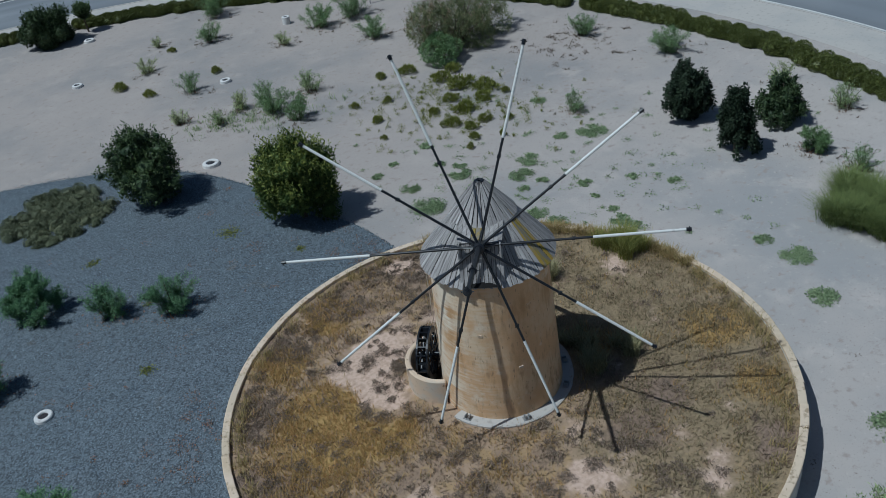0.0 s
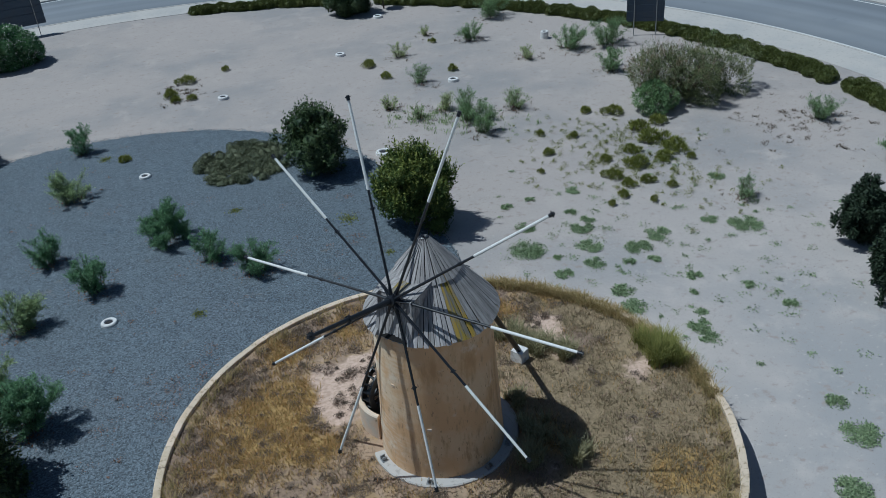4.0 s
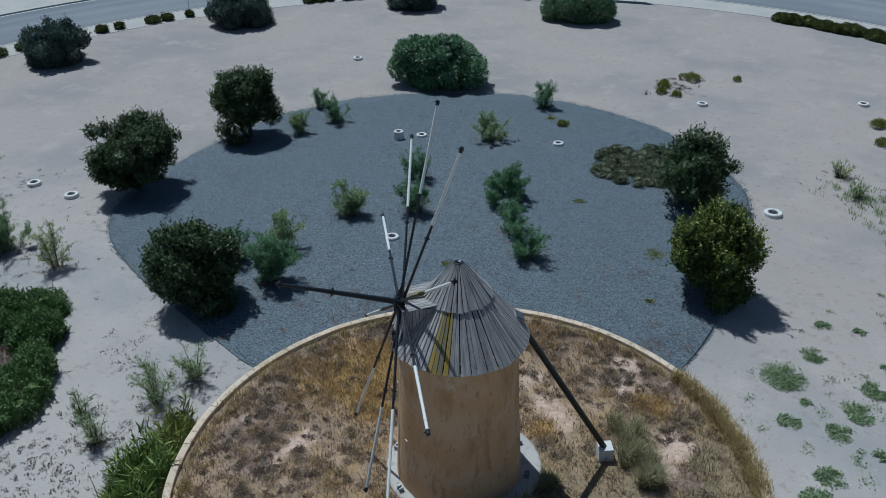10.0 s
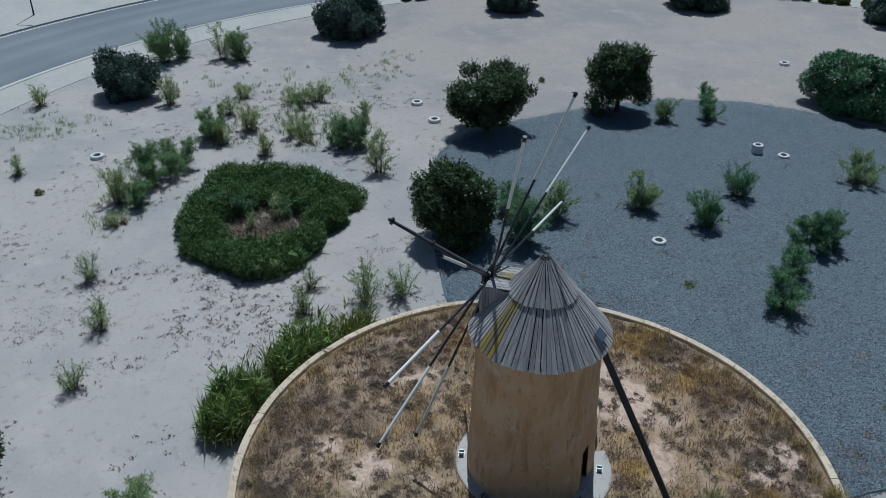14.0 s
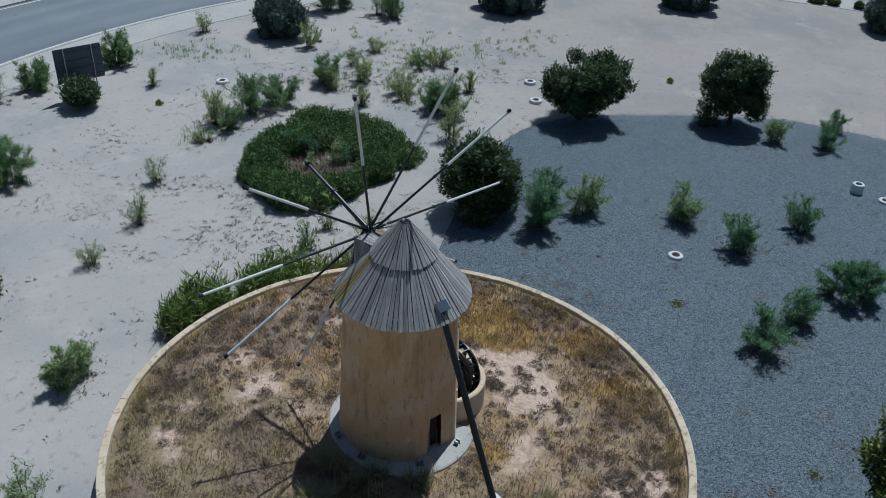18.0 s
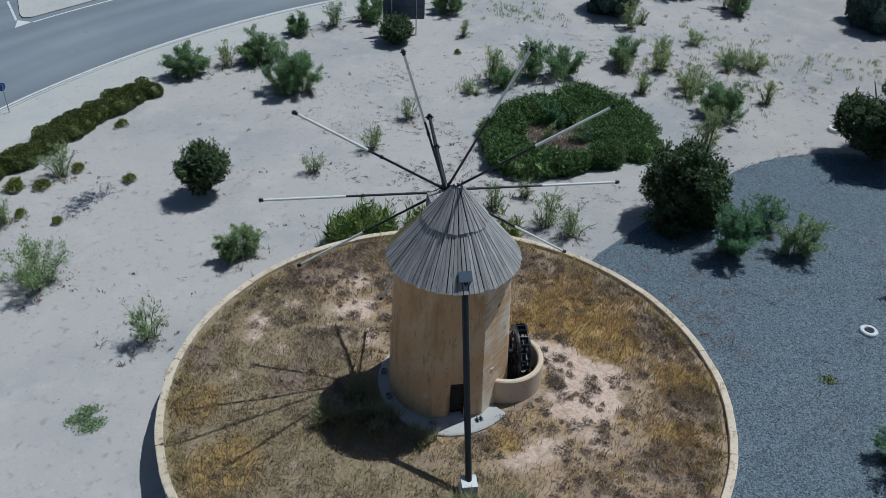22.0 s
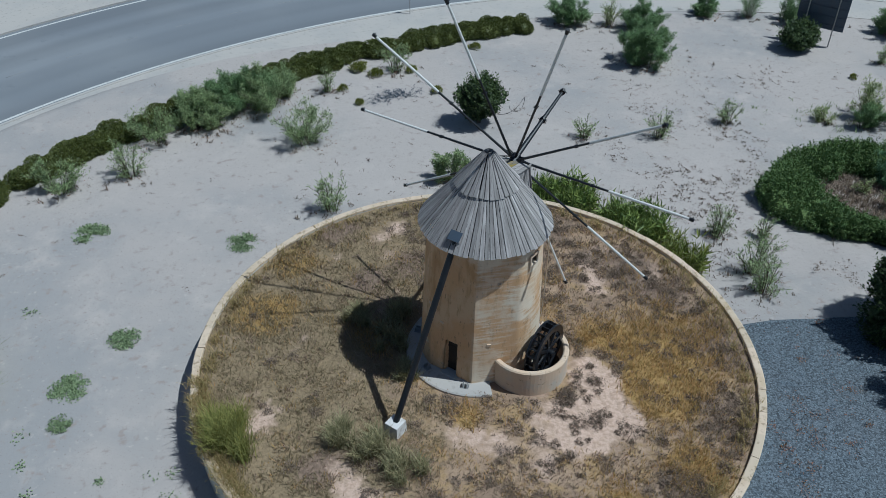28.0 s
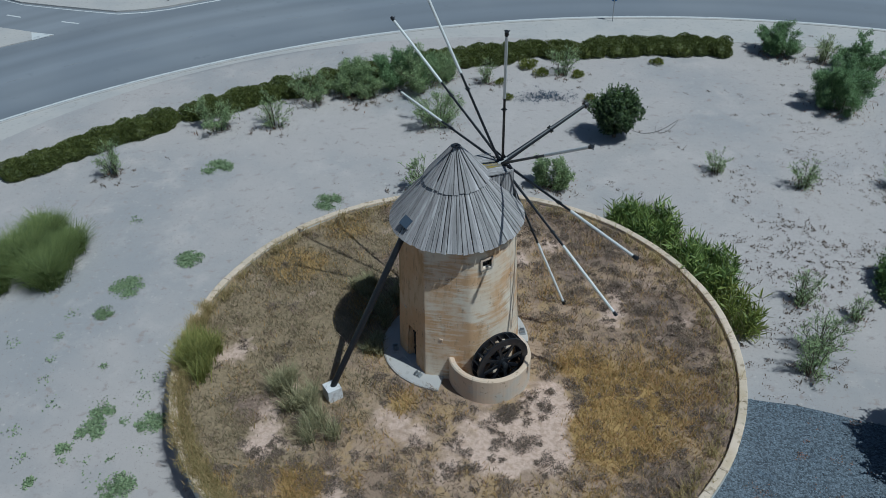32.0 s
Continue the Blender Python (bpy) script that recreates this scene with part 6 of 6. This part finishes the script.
for k, a in enumerate((124.8, 127.3, 129, 131.3, 132.5, 133.8, 140, 142.6, 146, 148.6, 151.3, 153, 157, 159, 162.5, 165, 168, 170.6, 173.8, 175.9, 177.3, 179)):
    x, y = HEDGE_C[0] + 72.5 * math.cos(radians(a)), HEDGE_C[1] + 72.5 * math.sin(radians(a))
    round_tree(x, y, 1.7 + 0.9 * (k * 7 % 3) / 2, 0.9, 430 + k, LEAF_HEDGE, "low patchy olive-green hedge bush by the pavement", "hedge bushes", 0.0, 1.2, name="hedge_bush", cat="bush")

# ---- in-ground lamps and stumps ----
LAMPS = [(-15.65, 20.38, 0.36, 0), (-24.5, 41.6, 0.36, 0), (-26.2, 40.0, 0.42, 1), (-11.4, 45.2, 0.36, 0), (-1.4, 63.0, 0.4, 0), (14.2, 70.0, 0.4, 0), (-51.4, 17.3, 0.42, 0), (-46.1, 16.8, 0.42, 0), (-44.5, 61.7, 0.4, 0), (9.5, 38.8, 0.5, 0), (-51.9, -14.4, 0.42, 0), (22.7, 54.0, 0.4, 0), (38.1, 61.7, 0.42, 1), (23.4, 83.2, 0.45, 0)]
for x, y, r, tall in LAMPS:
    h = 0.85 if tall else 0.24
    t = thing("ground_lamp", x, y, land_z(x, y) + 0.06, "round white in-ground lamp ring with a dark centre", "lamp", "round ground lamps")
    r *= 1.15 if tall else 1.45
    part("ring", mesh_from("ring", *lathe([(r * 0.55, -0.15), (r * 1.08, -0.15), (r, h - 0.05), (r * 0.9, h), (r * 0.58, h), (r * 0.52, h - 0.06)], 24)), LAMP_WHITE, t)
    part("glass", mesh_from("glass", *lathe([(0.0, h - 0.1), (r * 0.56, h - 0.1), (r * 0.56, h - 0.14), (0.0, h - 0.14)], 20)), LAMP_GLASS, t)

# ---- signs ----


def panel_sign(x, y, w, h, clear, turn, posts, label):
    t = thing("road_sign", x, y, land_z(x, y), label, "sign", "large signs seen from behind", turn=turn)
    panel = part("panel", mesh_from("panel", *box(0, 0, clear + h / 2, w, 0.08, h)), SIGN_BACK, t, "dark grey back of a sign panel")
    for k in range(4):
        part("rail", mesh_from("rail", *box(0, 0.07, clear + h * (k + 0.5) / 4, w, 0.05, 0.07)), SIGN_BACK, panel)
    for p in posts:
        part("post", mesh_from("post", *tube([(p, 0.13, -0.3), (p, 0.13, clear + h)], (0.06, 0.06), 8)), STEEL, t)


panel_sign(48.6, 55.8, 4.4, 3.2, 1.7, 147, (-1.3, 1.3), "large dark-backed road sign panel on two steel posts")
panel_sign(-48.6, -27.0, 4.4, 3.3, 1.6, -57, (-1.3, 1.3), "large dark-backed road sign panel behind a low bush")
panel_sign(-23.5, 104.6, 7.6, 4.2, 1.6, -173, (-2.6, 2.6), "wide dark-backed road sign panel on two steel posts")
t = thing("traffic_sign", -15.4, -48.2, 0.05, "small round blue traffic sign on a thin pole", "sign")
part("post", mesh_from("post", *tube([(0, 0, -0.2), (0, 0, 2.6)], (0.04, 0.04), 8)), STEEL, t)
v, f = lathe([(0.0, -0.015), (0.36, -0.015), (0.36, 0.015), (0.0, 0.015)], 24)
part("disc", mesh_from("disc", [(x, z - 0.06, y + 2.35) for x, y, z in v], f), BLUE_SIGN, t)
for x, y, turn in ((31.0, -56.2, 120), (-104.0, -16.3, 60), (-97.2, 84.6, -30), (-53.6, 125.2, -47)):
    t = thing("street_lamp", x, y, 0.05, "tall dark street lamp post on the outer pavement", "street lamp", "street lamps", turn=turn)
    part("post", mesh_from("post", *tube([(0, 0, -0.1), (0, 0, 1.2), (0, 0, 9.0)], (0.13, 0.1, 0.06), 10)), BLACK, t)
    part("arm", mesh_from("arm", *tube([(0, 0, 8.9), (0.7, 0, 9.3), (1.6, 0, 9.4)], (0.05, 0.045, 0.04), 8)), BLACK, t)
    part("lamp_head", mesh_from("lamp_head", *box(1.9, 0, 9.38, 0.8, 0.3, 0.14)), BLACK, t)
t = thing("traffic_sign", -80.4, 71.0, 0.05, "small round traffic sign seen from behind on a thin pole", "sign")
part("post", mesh_from("post", *tube([(0, 0, -0.2), (0, 0, 2.6)], (0.04, 0.04), 8)), STEEL, t)
v, f = lathe([(0.0, -0.015), (0.36, -0.015), (0.36, 0.015), (0.0, 0.015)], 24)
part("disc", mesh_from("disc", [(x, z - 0.06, y + 2.35) for x, y, z in v], f), STEEL, t)
for az in (52, 12, -38, 187, 238, 290):
    p = radial(az, 3.38, 2.5)
    t = thing("anchor_cleat", p.x, p.y, p.z, "small galvanised anchor cleat bolted to the apron", "cleat", "anchor cleats", turn=az)
    part("base_plate", mesh_from("base_plate", *box(0, 0, 0.02, 0.3, 0.4, 0.04)), STEEL, t)
    for y in (-0.1, 0.1):
        part("lug", mesh_from("lug", *box(0, y, 0.13, 0.24, 0.05, 0.2)), STEEL, t)
t = thing("utility_box", -37.2, 99.3, 0.0, "small concrete utility cabinet by the road", "utility box")
part("cabinet", mesh_from("cabinet", *box(0, 0, 0.85, 1.3, 0.6, 1.7)), CONCRETE, t)

# ---- grass and scrub on the terrace, litter on the sand ----
rng = np.random.default_rng(77)


def terrace_points(count):
    out = []
    while len(out) < count:
        a, r = rng.uniform(0, 2 * math.pi), 14.1 * math.sqrt(rng.random())
        x, y = MILL[0] + r * math.cos(a), MILL[1] + r * math.sin(a)
        if r < 3.9 or math.hypot(x - PIT[0], y - PIT[1]) < 2.3:
            continue
        out.append((x, y))
    return out


grass = {"gold": [], "grey": [], "scrub": [], "olive": [], "bush": [], "rim": []}
for x, y in terrace_points(11500):
    b = bare_at(x, y) + rng.uniform(-0.15, 0.15)
    g = spot_sum(GOLD_SPOTS, x, y) + 0.6 * noise.noise(Vector((x * 0.4, y * 0.4, 2.0))) + rng.uniform(-0.2, 0.2)
    z = soil_z(x, y)
    if noise.noise(Vector((x * 1.2, y * 1.2, 4.0))) + 0.4 * noise.noise(Vector((x * 0.5, y * 0.5, 7.0))) < -0.24 and g < 0.5:
        continue
    if b > 0.42:
        continue
    elif g > 0.35 and rng.random() < 0.68:
        kind, n, h, sp = "gold", 12, rng.uniform(0.14, 0.32), 0.26
    else:
        q = rng.random()
        if q < 0.34:
            kind, n, h, sp = "grey", 12, rng.uniform(0.1, 0.26), 0.28
        elif q < 0.5:
            kind, n, h, sp = "gold", 9, rng.uniform(0.14, 0.3), 0.24
        elif q < 0.58:
            kind, n, h, sp = "scrub", 18, rng.uniform(0.1, 0.2), rng.uniform(0.16, 0.3)
        else:
            continue
    south_east = math.cos(math.atan2(y, x) + 0.5) * math.hypot(x, y) / 9 + 0.5 * noise.noise(Vector((x * 0.3, y * 0.3, 8.0)))
    if b <= 0.42 and south_east > 0.25 and rng.random() < 0.72:
        kind, n, h, sp = "olive", 13, rng.uniform(0.1, 0.28), 0.3
    base = np.column_stack([rng.normal(x, sp, n), rng.normal(y, sp, n), np.full(n, z)])
    grass[kind].append(blade_quads(rng, base, h, 0.032 if kind != "scrub" else 0.045, 1.3 if kind != "scrub" else 1.6))
for x, y in terrace_points(1500):
    rim_side = math.hypot(x, y) / 14
    dense = 0.3 + 0.4 * noise.noise(Vector((x * 0.33, y * 0.33, 12.0))) + 0.2 * rim_side + 0.7 * min(1.0, spot_sum(SCRUB_SPOTS, x, y))
    dense += 0.22 if bare_at(x, y) > 0.4 else 0.0
    if math.cos(math.atan2(y, x) + 0.5) > 0.5:
        dense *= 0.16
    if rng.random() > dense:
        continue
    rad = 0.14 + 0.4 * rng.random() ** 1.6
    n = int(90 + 1500 * rad * rad)
    d = unit(np.column_stack([rng.normal(0, 1, (n, 2)), abs(rng.normal(0, 0.8, n))]))
    lump = 1 + 0.35 * np.sin(3 * np.arctan2(d[:, 1], d[:, 0]) + rng.uniform(0, 6))[:, None]
    p = np.array([x, y, soil_z(x, y)]) + d * rad * lump * np.array([1, 1, 0.6]) * rng.uniform(0.3, 1.0, (n, 1))
    grass["bush"].append(leaf_quads(p, d, 0.065, 0.036, rng))
for _ in range(1100):
    a = rng.uniform(-14, 58) if rng.random() < 0.75 else rng.uniform(58, 346)
    r = rng.normal(14.35, 0.2) if -14 < a < 58 else rng.normal(13.9, 0.2)
    x, y = MILL[0] + r * math.cos(radians(a)), MILL[1] + r * math.sin(radians(a))
    base = np.column_stack([rng.normal(x, 0.16, 14), rng.normal(y, 0.16, 14), np.full(14, RIM_Z - 0.15)])
    grass["rim"].append(blade_quads(rng, base, rng.uniform(0.22, 0.46), 0.03, 1.3))
tagged(part("dry_grass", quads_mesh("dry_grass", np.concatenate(grass["gold"])), STRAW), "golden dry grass covering the terrace", "grass", kind="stuff")
tagged(part("rim_grass", quads_mesh("rim_grass", np.concatenate(grass["rim"])), LEAF_RIM), "yellowish dry grass hanging over the coping of the terrace", "grass", kind="stuff")
tagged(part("bleached_grass", quads_mesh("bleached_grass", np.concatenate(grass["grey"])), STRAW_GREY), "bleached grey-brown dry grass on the terrace", "grass", kind="stuff")
tagged(part("dwarf_scrub", quads_mesh("dwarf_scrub", np.concatenate(grass["bush"])), DWARF), "small rounded dark grey-brown dead bushes on the terrace", "scrub", kind="stuff")
tagged(part("olive_grass", quads_mesh("olive_grass", np.concatenate(grass["olive"])), OLIVE_GRASS), "grey-olive half-dry grass on the terrace", "grass", kind="stuff")
tagged(part("dead_scrub", quads_mesh("dead_scrub", np.concatenate(grass["scrub"])), SCRUB), "low dead brown scrub in dark clumps on the terrace", "scrub", kind="stuff")
DEBRIS = (46.0, 26.0)
litter = []
for x, y, w in [(a, b, c) for a, b, c, _ in WILD_WEST + BUSHES] + WISPS_WEST + WISPS_SOUTH + WISPS_NORTH:
    for _ in range(int(8 + 6 * w)):
        a, r = rng.uniform(0, 2 * math.pi), abs(rng.normal(0, 0.45 * w))
        q = (x + r * math.cos(a), y + r * math.sin(a))
        n = int(rng.integers(4, 12))
        base = np.column_stack([rng.normal(q[0], 0.12, n), rng.normal(q[1], 0.12, n), np.full(n, land_z(*q))])
        litter.append(blade_quads(rng, base, rng.uniform(0.06, 0.2), 0.05, 2.2))
charred = []
for _ in range(240):
    x = rng.normal(-7.5, 1.3)
    y = -32.2 + 0.5 * noise.noise(Vector((x * 1.3, 0, 0))) + rng.normal(0, 0.5)
    base = np.column_stack([rng.normal(x, 0.1, 6), rng.normal(y, 0.1, 6), np.full(6, land_z(x, y))])
    charred.append(blade_quads(rng, base, 0.05, 0.05, 3.0))
tagged(part("charred_twigs", quads_mesh("charred_twigs", np.concatenate(charred)), SIGN_BACK), "thin streak of dark charred twigs on sand", "twigs", kind="stuff")
for _ in range(70):
    x, y = rng.normal(DEBRIS[0], 3.4), rng.normal(DEBRIS[1], 3.0)
    n = int(rng.integers(8, 24))
    base = np.column_stack([rng.normal(x, 0.2, n), rng.normal(y, 0.2, n), np.full(n, land_z(x, y))])
    litter.append(blade_quads(rng, base, rng.uniform(0.08, 0.16), 0.06, 2.2))
for _ in range(60):
    x, y = rng.normal(-5.4, 1.5), rng.normal(67.0, 2.2)
    n = int(rng.integers(6, 20))
    base = np.column_stack([rng.normal(x, 0.16, n), rng.normal(y, 0.16, n), np.full(n, land_z(x, y))])
    litter.append(blade_quads(rng, base, rng.uniform(0.05, 0.3), 0.05, 1.6))
for _ in range(6000):
    q = rng.random()
    if q < 0.1:
        x, y = rng.normal(-21, 3.5), rng.normal(-1, 5)
    elif q < 0.6:
        x, y = rng.normal(-26, 13), rng.normal(-12, 9)
    else:
        x, y = rng.normal(-48, 9), rng.normal(2, 8)
    if math.hypot(x, y) < 15.2 or math.hypot(x - RING_C[0], y - RING_C[1]) < 9.2 or (160 > math.degrees(math.atan2(y, x)) > 62 and math.hypot(x, y) < 46):
        continue
    if noise.noise(Vector((x * 0.16, y * 0.16, 6.0))) + 0.5 * noise.noise(Vector((x * 0.7, y * 0.7, 1.0))) < 0.06:
        continue
    n = int(rng.integers(3, 12))
    base = np.column_stack([rng.normal(x, 0.12, n), rng.normal(y, 0.12, n), np.full(n, land_z(x, y))])
    litter.append(blade_quads(rng, base, rng.uniform(0.03, 0.08), 0.055, 2.6))
tagged(part("sand_litter", quads_mesh("sand_litter", np.concatenate(litter)), SAND_LITTER), "dry plant litter and small dead sprigs scattered on sand", "litter", kind="stuff")

sprigs = []
for _ in range(420):
    a = rng.uniform(66, 166)
    r = rng.uniform(15.2, 17.5) if rng.random() < 0.3 else 15 + (gravel_r(a) - 15) * rng.random()
    if gravel_r(a) < r:
        continue
    x, y = r * math.cos(radians(a)), r * math.sin(radians(a))
    if noise.noise(Vector((x * 0.22, y * 0.22, 15.0))) < 0.0:
        continue
    n, wide = int(rng.integers(8, 36)), rng.uniform(0.12, 0.4)
    p = np.column_stack([rng.normal(x, wide, n), rng.normal(y, wide, n), ground_z(x, y) + 0.1 + 0.08 * rng.random(n)])
    sprigs.append(leaf_quads(p, unit(rng.normal(0, 1, (n, 3)) * np.array([1, 1, 0.4])), 0.13, 0.04, rng))
tagged(part("dry_sprigs", quads_mesh("dry_sprigs", np.concatenate(sprigs)), DEAD_LEAF), "dry reddish-brown leaves and sprigs blown over the gravel", "litter", kind="stuff")

# coping stones of the terrace wall
v, f = lathe([(RIM_R - 0.4, RIM_Z - 0.12), (RIM_R + 0.01, RIM_Z - 0.12), (RIM_R, RIM_Z - 0.02), (RIM_R - 0.04, RIM_Z), (RIM_R - 0.35, RIM_Z), (RIM_R - 0.39, RIM_Z - 0.02)], 4, 0, 5.98)
copings = [mesh_from("coping", v, f) for _ in range(1)]
for k in range(60):
    ob = part("coping", copings[0], RIM, wall)
    ob.rotation_euler = (0, 0, radians(6 * k + 1))
    ob.location = (rng.normal(0, 0.012), rng.normal(0, 0.012), rng.normal(0, 0.008))
